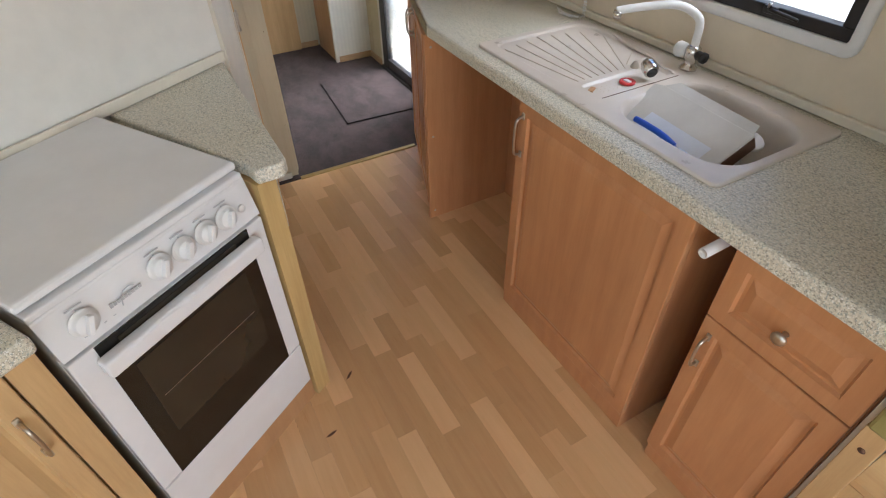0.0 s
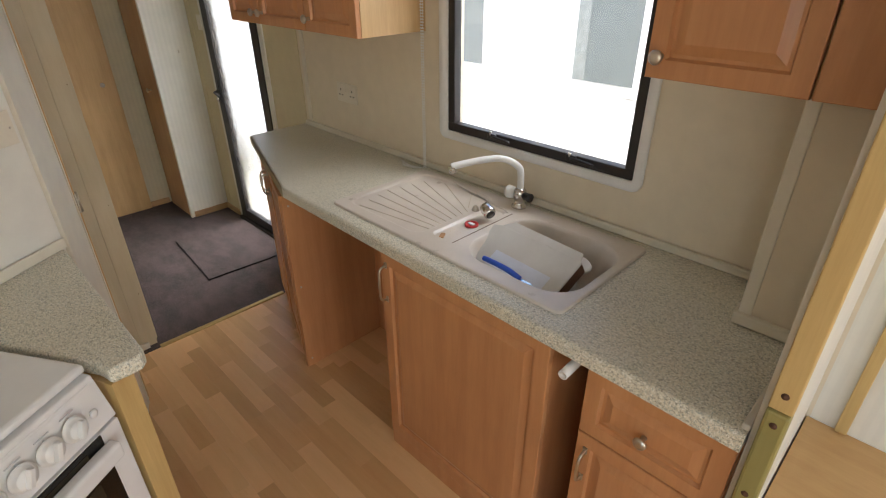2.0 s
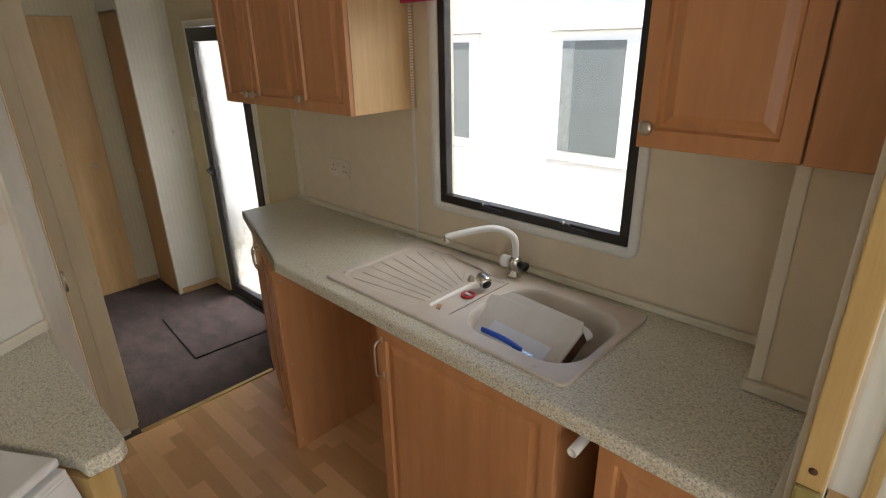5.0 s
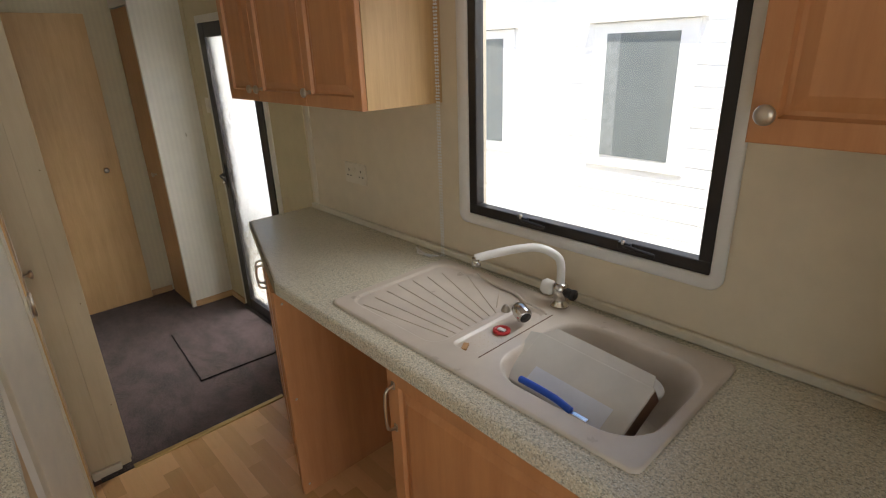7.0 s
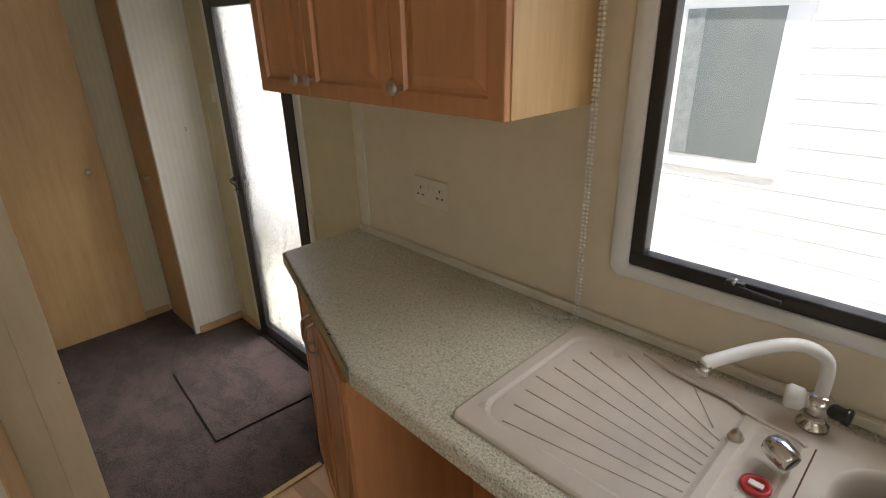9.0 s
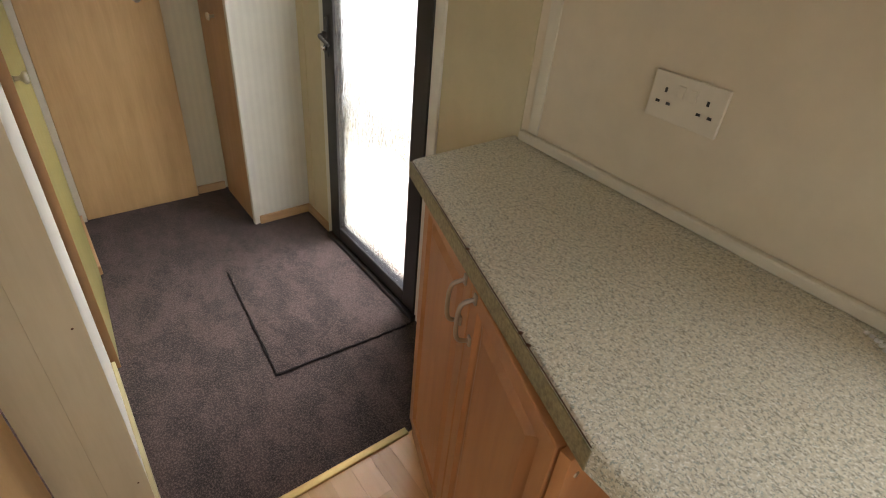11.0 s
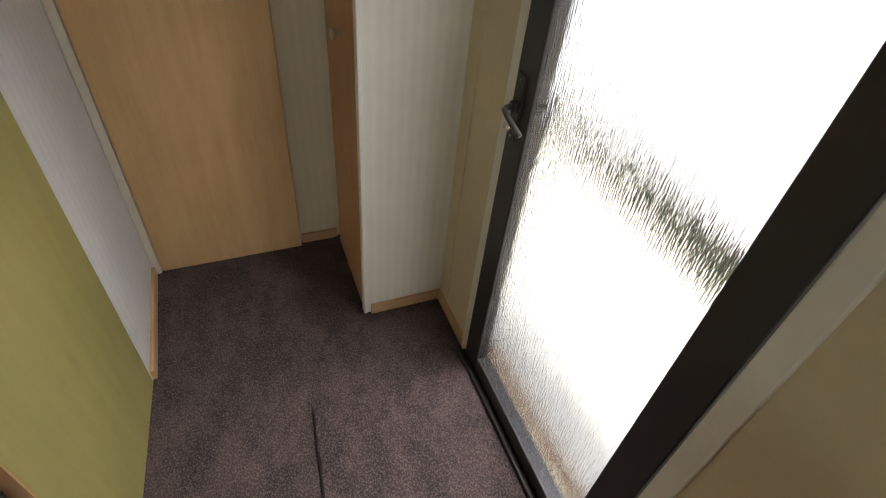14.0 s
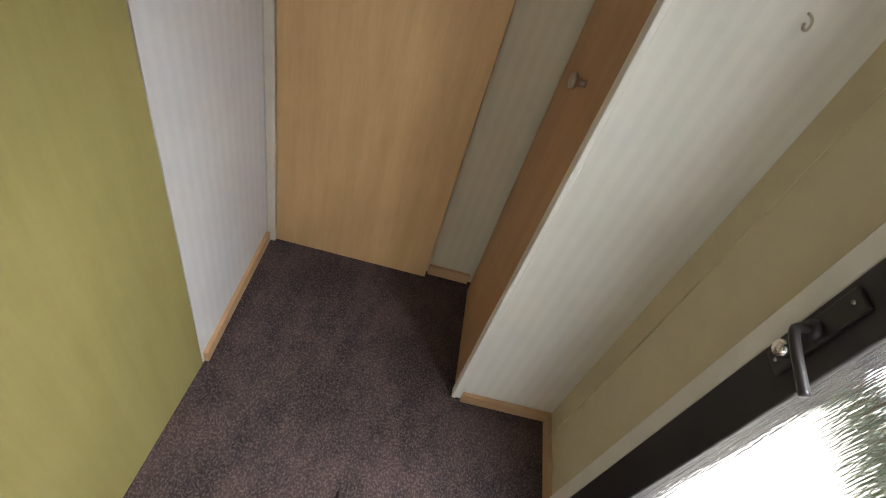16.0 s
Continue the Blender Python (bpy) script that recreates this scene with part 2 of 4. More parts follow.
def tube(points, radius, seg=10, rounds=2):
    """A round bar along a smoothed line."""
    pts = [Vector(p) for p in points]
    for _ in range(rounds):
        out = [pts[0]]
        for a, b in zip(pts, pts[1:]):
            out += [a.lerp(b, 0.25), a.lerp(b, 0.75)]
        pts = out + [pts[-1]]
    bm = bmesh.new()
    rings = []
    for i, p in enumerate(pts):
        d = (pts[min(i + 1, len(pts) - 1)] - pts[max(i - 1, 0)]).normalized()
        u = d.orthogonal().normalized() if not rings else (last - d * last.dot(d)).normalized()
        last = u
        w = d.cross(u)
        rings.append([bm.verts.new(p + radius * (math.cos(2 * math.pi * k / seg) * u + math.sin(2 * math.pi * k / seg) * w)) for k in range(seg)])
    for a, b in zip(rings, rings[1:]):
        for k in range(seg):
            bm.faces.new((a[k], a[(k + 1) % seg], b[(k + 1) % seg], b[k]))
    bm.faces.new(rings[0][::-1])
    bm.faces.new(rings[-1])
    bmesh.ops.recalc_face_normals(bm, faces=list(bm.faces))
    for f in bm.faces:
        f.smooth = True
    return bm


def joined(*bms):
    out = bmesh.new()
    for b in bms:
        me = bpy.data.meshes.new("tmp")
        b.to_mesh(me)
        b.free()
        out.from_mesh(me)
        bpy.data.meshes.remove(me)
    return out


def mesh_of(name, bm, material):
    me = bpy.data.meshes.new(name)
    bm.to_mesh(me)
    bm.free()
    me.materials.append(material)
    return me


def part(name, bm, material, parent=None, label="", m=None):
    ob = new(name, mesh_of(name, bm, material))
    if parent:
        ob.parent = parent
    if m:
        ob.matrix_basis = m
    return tagged(ob, label)


def thing(name, m, label, category, group=""):
    ob = new(name)
    ob.empty_display_size = 0.05
    ob.matrix_basis = m
    return tagged(ob, label, category, group)


def setting(name, bm, material, label, category="wall", m=None):
    return tagged(part(name, bm, material, None, label, m), label, category, "", "structure")


# ---- the shell ----
FLOOR_Y = 2.76          # where laminate meets carpet
WALL_X = 1.77           # inner face of the outer wall
CEIL = 2.12


def wall_with_hole(x0, x1, y0, y1, z0, z1, hy0, hy1, hz0, hz1):
    """A wall along y with one opening, as one closed skin."""
    bm = bmesh.new()
    rings = [[bm.verts.new((x, y, z)) for y, z in ((a, c), (b, c), (b, d), (a, d))] for x in (x0, x1) for a, b, c, d in ((y0, y1, z0, z1), (hy0, hy1, hz0, hz1))]
    near_out, near_in, far_out, far_in = rings
    for a, b in ((near_out, near_in), (far_in, far_out), (far_out, near_out), (near_in, far_in)):
        for i in range(4):
            k = (i + 1) % 4
            bm.faces.new((a[i], b[i], b[k], a[k]))
    bmesh.ops.recalc_face_normals(bm, faces=list(bm.faces))
    return bm


setting("subfloor", box(-1.4, 1.9, -3.1, 4.7, -0.12, -0.012), SHADOW_GAP, "dark chipboard under the floor covering", "floor")
setting("wall_kitchen", wall_with_hole(WALL_X, 1.85, 0.37, 2.80, -0.02, CEIL, 0.979, 1.755, 1.078, 1.86), PAPER, "cream mottled wallpaper on the kitchen outer wall")
setting("wall_entrance", wall_with_hole(WALL_X - 0.004, 1.85, 2.80, 4.62, -0.02, CEIL, 3.16, 3.855, 0.0, 1.775), YELLOWED, "yellowed cream panel around the entrance door")
setting("wall_lounge", box(WALL_X, 1.85, -3.1, 0.37, -0.02, CEIL), STRIPE_Y, "white striped wallpaper on the lounge wall")
setting("wall_far", box(0.70, 1.80, 4.53, 4.62, -0.02, CEIL), STRIPE_FAR, "cream striped wallpaper around the bedroom door")
setting("ceiling", box(-1.4, 1.9, -3.1, 4.7, CEIL, CEIL + 0.05), CEILING, "plain white ceiling boards", "ceiling")
bm = bmesh.new()
cube(bm, -1.32, 1.85, -3.1, -3.0, -0.02, 0.9)
cube(bm, -1.32, 1.85, -3.1, -3.0, 1.8, CEIL)
cube(bm, -1.32, -0.55, -3.1, -3.0, 0.9, 1.8)
cube(bm, 1.15, 1.85, -3.1, -3.0, 0.9, 1.8)
setting("wall_front", bm, PAPER_LIGHT, "pale cream lounge end wall with a wide window")
setting("wall_left", wall_with_hole(-1.4, -1.32, -3.1, 4.7, -0.02, CEIL, -1.7, -0.3, 0.9, 1.75), PAPER_LIGHT, "pale cream outer wall of the lounge")

# angled wall behind the cooker
ang = math.atan2(0.226, 0.357)
ux, uy = math.cos(ang), math.sin(ang)
bx, by = 0.505, 2.155
setting("wall_cooker", prism([(bx, by), (bx - 2.3 * ux, by - 2.3 * uy), (bx - 2.3 * ux - 0.05 * uy, by - 2.3 * uy + 0.05 * ux), (bx - 0.05 * uy, by + 0.05 * ux)], 0, CEIL), PAPER_LIGHT, "pale cream wallpaper behind the cooker")
setting("wall_lobby", box(0.675, 0.775, 2.82, 3.47, -0.02, CEIL), PAPER_LIGHT, "pale cream lobby wall beside the cupboard door")
setting("wall_lobby_end", box(0.70, 0.830, 4.04, 4.53, -0.02, CEIL), LILAC, "greyish white papered lobby wall")
setting("wall_closet_back", box(0.62, 0.66, 2.86, 4.53, -0.02, CEIL), PAPER_LIGHT, "plain back of the lobby cupboard")
setting("wall_wardrobe", box(1.50, WALL_X - 0.004, 4.112, 4.137, -0.02, CEIL), STRIPE_X, "cream striped wallpaper on the wardrobe end")

# floors
carpet = setting("carpet", box(0.66, 1.78, FLOOR_Y, 4.54, -0.012, 0.004), CARPET, "dark brown cut-pile carpet in the lobby", "carpet")
floor = setting("floor", box(-1.35, 1.77, -3.0, FLOOR_Y, -0.012, -0.003), SHADOW_GAP, "beech three-strip laminate floor", "floor")

# ---- kitchen run under the window ----
FX = 1.210              # cabinet fronts
TOP = 0.90


def panel_door(w, h, t=0.018, rail=0.052):
    """Raised-panel door front in local x (width), z (height); it faces -y."""
    bm = bmesh.new()
    cube(bm, 0, w, 0, t, 0, h)
    bmesh.ops.bevel(bm, geom=[e for e in bm.edges if abs(e.verts[0].co.y) < 1e-6 and abs(e.verts[1].co.y) < 1e-6], offset=0.003, segments=2, profile=0.5, affect="EDGES")
    bm.normal_update()
    f = [max((f for f in bm.faces if f.normal.y < -0.9), key=lambda f: f.calc_area())]
    for thick, depth in ((rail, 0), (0.007, -0.009), (0.010, 0), (0.030, 0.008)):
        bmesh.ops.inset_region(bm, faces=f, thickness=thick, depth=depth)
    return bm


def facing(x, y, z, degrees):
    """Pose for a front: local x runs along the front, local -y looks out. 90: looks to -x... turned about z."""
    return pose(x, y, z, 0, 0, degrees)


def bow_handle(length=0.096):
    """An arched bar with two feet, upright, standing out along -y."""
    bar = tube([(0, 0, 0), (0, -0.024, 0.004), (0, -0.030, 0.02), (0, -0.031, length / 2), (0, -0.030, length - 0.02), (0, -0.024, length - 0.004), (0, 0, length)], 0.0042)
    feet = [box(-0.006, 0.006, -0.005, 0, z - 0.011, z + 0.011, 0.002) for z in (0.0, length)]
    return joined(bar, *feet)


def round_knob():
    return lathe([(0.007, 0), (0.006, 0.004), (0.0055, 0.012), (0.009, 0.016), (0.0145, 0.020), (0.0155, 0.024), (0.013, 0.028), (0.006, 0.030)], pose(0, 0, 0, 90, 0, 0))


S = -90  # fronts of the sink run look to -x; local x runs to -y


def front(x, y1):
    return lambda z=0.0, dy=0.0: facing(x, y1 - dy, z, S)


# drawer unit
unit = thing("drawer_unit", pose(FX, 0.4295, 0), "orange beech drawer unit with raised-panel fronts under the worktop", "cabinet")
part("body", box(0.02, 0.52, 0.0, 0.329, 0.0, 0.858), BEECH, unit)
d = part("drawer", panel_door(0.326, 0.200), BEECH, unit, "", pose(0.0, 0.329, 0.652, 0, 0, S))
part("knob", round_knob(), NICKEL, d, "brushed nickel knob", pose(0.155, 0, 0.09))
d = part("door", panel_door(0.326, 0.565), BEECH, unit, "", pose(0.0, 0.329, 0.082, 0, 0, S))
part("handle", bow_handle(), NICKEL, d, "brushed nickel bow handle", pose(0.028, 0, 0.42))
part("plinth", box(0.03, 0.05, 0.0, 0.329, 0.0, 0.08), BEECH, unit)

# wide cupboard under the sink
unit = thing("sink_cupboard", pose(FX, 0.862, 0), "orange beech sink cupboard with one wide raised-panel door", "cabinet")
part("side_panel", box(0.02, 0.54, 0.0, 0.018, 0.0, 0.858), BEECH, unit)
part("side_panel", box(0.02, 0.54, 0.630, 0.648, 0.0, 0.858), BEECH, unit)
part("base_board", box(0.03, 0.54, 0.018, 0.630, 0.07, 0.088), BEECH, unit)
d = part("door", panel_door(0.648, 0.785, 0.019, 0.055), BEECH, unit, "", pose(0.0, 0.648, 0.072, 0, 0, S))
part("handle", bow_handle(0.128), NICKEL, d, "bow handle with worn white coating", pose(0.026, 0, 0.615))
part("plinth", box(0.004, 0.02, 0.0, 0.648, 0.0, 0.07, 0.001), BEECH, unit)
pipe = thing("waste_pipe", pose(FX, 0.81, 0.80), "short white plastic pipe stub under the worktop", "pipe")
part("pipe", lathe([(0.0125, 0), (0.0125, 0.30), (0.009, 0.30), (0.009, 0.296)], pose(0.28, 0, 0.018, 0, -93, 0)), WHITE_PLASTIC, pipe)
part("pipe_clip", box(0.10, 0.115, -0.016, 0.016, 0.0, 0.06, 0.002), WHITE_PLASTIC, pipe)

# appliance space
unit = thing("appliance_space", pose(FX, 1.513, 0), "empty appliance space between beech panels", "cabinet")
part("end_panel", box(0.0, 0.54, 0.605, 0.623, 0.0, 0.858, 0.001), BEECH, unit)
part("back_panel", box(0.425, 0.435, 0.002, 0.605, 0.0, 0.858), BEECH, unit)
for z in (0.04, 0.43, 0.81):
    part("screw_cap", lathe([(0.005, 0), (0.005, 0.0015)], pose(0.025, 0.605, z, 90, 0, 0), 10), NICKEL, unit)

# angled end cupboard
c0, c1 = Vector((FX, 2.140)), Vector((1.448, 2.750))
wide = (c1 - c0).length
turn = math.degrees(math.atan2(c0.y - c1.y, c0.x - c1.x))
unit = thing("end_cupboard", pose(c1.x, c1.y, 0, 0, 0, turn), "angled beech end cupboard with two doors", "cabinet")
inv = pose(c1.x, c1.y, 0, 0, 0, turn).inverted()
loc = [inv @ Vector((x, y, 0)) for x, y in ((FX + 0.02, 2.140), (1.74, 2.140), (1.74, 2.750), (1.463, 2.750))]
part("body", prism([(p.x, max(p.y, 0.02)) for p in loc], 0.0, 0.858), BEECH, unit)
half = wide / 2
for k in range(2):
    d = part("door", panel_door(half - 0.003, 0.775, 0.018, 0.045), BEECH, unit, "", pose(k * half, 0, 0.08))
    part("handle", bow_handle(), NICKEL, d, "brushed nickel bow handle", pose(half - 0.03 if k == 0 else 0.025, 0, 0.665))
part("plinth", box(0.0, wide, 0.012, 0.02, 0.0, 0.078), BEECH, unit)

# worktop with a cut-out for the sink
SX0, SX1, SY0, SY1 = 1.262, 1.722, 0.878, 1.840


def worktop_mesh():
    z0, z1 = 0.860, TOP
    bm = bmesh.new()
    hx0, hx1, hy0, hy1 = SX0 + 0.02, SX1 - 0.02, SY0 + 0.02, SY1 - 0.02
    cube(bm, hx1, 1.77, 0.429, 2.10, z0, z1)
    cube(bm, hx0, hx1, 0.429, hy0, z0, z1)
    cube(bm, hx0, hx1, hy1, 2.10, z0, z1)
    end = prism([(1.212, 2.10), (hx0, 2.10), (hx1, 2.10), (1.77, 2.10), (1.77, 2.815), (1.450, 2.815)], z0, z1)
    out = joined(bm, end, prism([(1.187, 0.429), (hx0, 0.429), (hx0, hy0), (hx0, hy1), (hx0, 2.10), (1.212, 2.10)], z0, z1))
    bmesh.ops.remove_doubles(out, verts=list(out.verts), dist=0.0005)
    inner = [f for f in out.faces if f.normal.z == 0 or abs(f.normal.z) < 0.1]
    centre = {}
    for f in inner:
        centre.setdefault(tuple(round(c, 3) for c in f.calc_center_median()), []).append(f)
    bmesh.ops.delete(out, geom=[f for g in centre.values() if len(g) > 1 for f in g], context="FACES")
    edge = [e for e in out.edges if all(abs(v.co.z - z1) < 1e-5 for v in e.verts) and len(e.link_faces) == 2 and any(abs(f.normal.z) < 0.1 for f in e.link_faces)
            and (all(v.co.x < 1.215 for v in e.verts) or (all(v.co.y > 2.05 for v in e.verts) and max(v.co.x for v in e.verts) < 1.46))]
    bmesh.ops.bevel(out, geom=edge, offset=0.012, segments=4, profile=0.5, affect="EDGES")
    return out


worktop = tagged(part("worktop", worktop_mesh(), WORKTOP), "speckled cream-green laminate worktop along the kitchen wall", "worktop")


e0, e1 = Vector((1.212, 2.10)), Vector((1.450, 2.815))
el = (e1 - e0).length
em = pose(e1.x, e1.y, 0, 0, 0, math.degrees(math.atan2(e0.y - e1.y, e0.x - e1.x)))
part("edge_band", box(0.0, el, -0.0025, -0.0003, 0.861, 0.8985, 0.001), EDGE_BAND, worktop, "loose olive speckled edging", em)
part("edge_crack", box(0.0, el - 0.004, 0.0002, 0.0014, 0.899, 0.9003), SHADOW_GAP, worktop, "dark crack behind the edging", em)
for s in (0.35, 0.56, 0.585):
    part("chip", lathe([(0.004, 0), (0.003, 0.0012)], pose(s, 0.002, 0.8998), 7), SHADOW_GAP, worktop, "", em)


def strip_along(name, bm, label="cream plastic trim", material=None):
    return setting(name, bm, material or TRIM, label, "trim")


strip_along("trim_upstand", box(1.752, 1.770, 0.59, 2.792, TOP + 0.001, 0.926, 0.005), "cream plastic upstand behind the worktop")
strip_along("trim_seam", box(1.764, 1.7705, 2.742, 2.772, 0.926, CEIL, 0.002), "cream joint strip on the wall")

# boxed corner and the bulkhead post
setting("wall_boxing", box(1.548, 1.77, 0.428, 0.565, TOP, CEIL), PAPER, "cream papered boxing beside the worktop")
strip_along("trim_boxing", box(1.542, 1.570, 0.543, 0.571, 0.925, CEIL, 0.003), "cream corner strip on the boxing")
strip_along("trim_boxing_foot", box(1.530, 1.549, 0.432, 0.578, TOP + 0.001, 0.93, 0.004), "cream upstand round the boxing")
strip_along("trim_boxing_side", box(1.55, 1.75, 0.565, 0.581, TOP + 0.001, 0.93, 0.004), "cream upstand round the boxing")
strip_along("trim_worktop_end", box(1.205, 1.529, 0.428, 0.443, TOP + 0.001, 0.915, 0.003), "cream upstand at the worktop end")
setting("wall_bulkhead", box(1.217, 1.77, 0.380, 0.427, 0.0, CEIL), PAPER_LIGHT, "cream bulkhead at the end of the kitchen")
post = thing("bulkhead_post", pose(1.192, 0.377, 0), "bare pine bulkhead post with bolt holes", "post")
part("upper_post", box(0.0, 0.024, 0.0, 0.039, 0.985, CEIL - 0.002, 0.003), PINE, post)
part("lower_post", box(-0.004, 0.024, 0.0, 0.039, 0.70, 0.983, 0.006), LIME_DOOR, post, "greenish veneered lower piece")
part("edge_panel", box(0.004, 0.024, -0.002, 0.041, 0.0, 0.698, 0.002), MAPLE, post)
for z, w in ((0.64, 0.004), (0.775, -0.004), (0.955, -0.004), (1.02, 0.0), (1.52, 0.0)):
    part("bolt_hole", lathe([(0.0065, 0), (0.0065, 0.0015)], pose(w + 0.0002, 0.02, z, 0, -90, 0), 12), SHADOW_GAP, post)
bench = tagged(part("bench_top", box(1.20, 1.768, -1.6, 0.376, 0.545, 0.563, 0.002), PLYWOOD), "bare plywood lounge bench top", "bench")
setting("wall_bench_front", box(1.20, 1.22, -1.6, 0.376, 0.0, 0.544), MAPLE, "pale maple front below the lounge bench")
strip_along("trim_lounge", box(1.755, 1.77, 0.285, 0.312, 0.565, CEIL, 0.002), "pine strip on the lounge wall", PINE)


# sink
def rounded(x0, x1, y0, y1, r, n=6):
    out = []
    for cx, cy, a in ((x1 - r, y1 - r, 0), (x0 + r, y1 - r, 90), (x0 + r, y0 + r, 180), (x1 - r, y0 + r, 270)):
        out += [(cx + r * math.cos(radians(a + 90 * i / n)), cy + r * math.sin(radians(a + 90 * i / n))) for i in range(n + 1)]
    return out


def skin(bm, loops, close=True):
    rings = [[bm.verts.new(p) for p in loop] for loop in loops]
    n = len(rings[0])
    for a, b in zip(rings, rings[1:]):
        for i in range(n):
            f = bm.faces.new((a[i], a[(i + 1) % n], b[(i + 1) % n], b[i]))
            f.smooth = True
    if close:
        bm.faces.new(rings[-1])
    return rings


sink = thing("sink", pose(0, 0, 0), "beige composite sink with ribbed drainer set in the worktop", "sink")
z = TOP + 0.0085
bm = bmesh.new()
bowl = rounded(1.314, 1.660, 0.900, 1.284, 0.10, 8)
drain = rounded(1.302, 1.690, 1.430, 1.812, 0.05, 8)
tray = rounded(1.339, 1.629, 1.334, 1.414, 0.02, 8)
outer = rounded(SX0, SX1, SY0, SY1, 0.022, 8)
rings = [[bm.verts.new((x, y, zz)) for x, y in outer] for zz in (TOP + 0.0005, TOP + 0.006)]
inset = [bm.verts.new((x, y, z)) for x, y in rounded(SX0 + 0.005, SX1 - 0.005, SY0 + 0.005, SY1 - 0.005, 0.018, 8)]
rings.append(inset)
n = len(inset)
for a, b in zip(rings, rings[1:]):
    for i in range(n):
        bm.faces.new((a[i], a[(i + 1) % n], b[(i + 1) % n], b[i])).smooth = True
edges = [bm.edges.get((inset[i], inset[(i + 1) % n])) for i in range(n)]
for loop, drops in ((bowl, ((0.004, -0.003), (0.010, -0.012), (0.016, -0.05), (0.032, -0.145), (0.06, -0.160))), (drain, ((0.004, -0.002), (0.010, -0.006))), (tray, ((0.003, -0.002), (0.008, -0.008)))):
    cx, cy = sum(p[0] for p in loop) / len(loop), sum(p[1] for p in loop) / len(loop)
    ring = [bm.verts.new((x, y, z)) for x, y in loop]
    edges += [bm.edges.new((ring[i], ring[(i + 1) % len(ring)])) for i in range(len(ring))]
    hx, hy = max(p[0] for p in loop) - cx, max(p[1] for p in loop) - cy
    for off, dz in drops:
        nxt = [bm.verts.new((cx + (x - cx) * (hx - off) / hx, cy + (y - cy) * (hy - off) / hy, z + dz)) for x, y in loop]
        for i in range(len(ring)):
            bm.faces.new((ring[i], ring[(i + 1) % len(ring)], nxt[(i + 1) % len(ring)], nxt[i])).smooth = True
        ring = nxt
    bm.faces.new(ring)
bmesh.ops.triangle_fill(bm, use_beauty=True, use_dissolve=False, edges=edges)
bmesh.ops.recalc_face_normals(bm, faces=list(bm.faces))
part("basin", bm, SINK, sink)
ends = [(1.319 + 0.052 * k, 1.790 - 0.012 * abs(k - 3)) for k in range(7)] + [(1.674, 1.682), (1.674, 1.542)]
for k, (ex, ey) in enumerate(ends):
    p0 = Vector((1.362 + 0.026 * k, 1.444 + (0.02 if k == 8 else 0.0), z - 0.0052))
    p1 = Vector((ex, ey, z - 0.0052))
    part("drainer_groove", tube([p0, p0.lerp(p1, 0.5), p1], 0.0012, 6, 0), SINK_STAIN, sink)
part("tray_slit", box(1.339, 1.629, 1.3155, 1.3182, z - 0.001, z + 0.0006), SHADOW_GAP, sink)
for ix in range(6):
    for iy in range(4):
        part("tray_hole", lathe([(0.0019, 0), (0.0019, 0.0005)], pose(1.385 + 0.017 * ix, 1.344 + 0.014 * iy, z - 0.0081), 6), SINK_STAIN, sink)
ridge = [(1.700, 1.660, z), (1.672, 1.560, z), (1.668, 1.470, z), (1.640, 1.424, z), (1.636, 1.350, z), (1.622, 1.330, z)]
part("tap_ridge", tube(ridge, 0.0045, 8), SINK, sink, "raised rim round the tap ledge")
tap = thing("mixer_tap", pose(1.692, 1.338, TOP + 0.008), "white and chrome mixer tap with swivel spout", "tap")
part("base", lathe([(0.026, 0), (0.026, 0.006), (0.018, 0.012), (0.016, 0.03), (0.022, 0.036), (0.022, 0.062), (0.014, 0.07)]), CHROME, tap)
part("spout", tube([(0, 0, 0.06), (0, 0, 0.12), (-0.004, 0.008, 0.148), (-0.045, 0.045, 0.178), (-0.10, 0.092, 0.172), (-0.17, 0.138, 0.160), (-0.185, 0.147, 0.156)], 0.0115, 12), WHITE_PLASTIC, tap, "cream white curved spout")
part("nozzle", lathe([(0.012, 0), (0.012, 0.02)], pose(-0.182, 0.145, 0.137), 14), CHROME, tap)
part("cold_knob", lathe([(0.012, 0), (0.021, 0.006), (0.023, 0.026), (0.018, 0.034)], pose(-0.004, 0.018, 0.048, -90, 0, 8)), WHITE_PLASTIC, tap, "white tap knob")
part("hot_knob", lathe([(0.010, 0), (0.014, 0.006), (0.013, 0.020), (0.016, 0.024), (0.016, 0.032)], pose(-0.002, -0.018, 0.048, 90, 0, -8), 8), BLACK, tap, "black tap knob without its cap")

# wall window over the sink
def surround_mesh():
    outer, inner = rounded(0.953, 1.797, 1.047, 1.905, 0.032, 8), rounded(0.982, 1.752, 1.080, 1.862, 0.010, 8)
    mid_o, mid_i = rounded(0.957, 1.793, 1.051, 1.901, 0.029, 8), rounded(0.979, 1.755, 1.077, 1.865, 0.012, 8)
    bm = bmesh.new()
    skin(bm, [[(x, y, zz) for y, zz in loop] for x, loop in ((1.7695, outer), (1.760, outer), (1.756, mid_o), (1.756, mid_i), (1.759, inner), (1.7715, inner))], False)
    bmesh.ops.recalc_face_normals(bm, faces=list(bm.faces))
    return bm


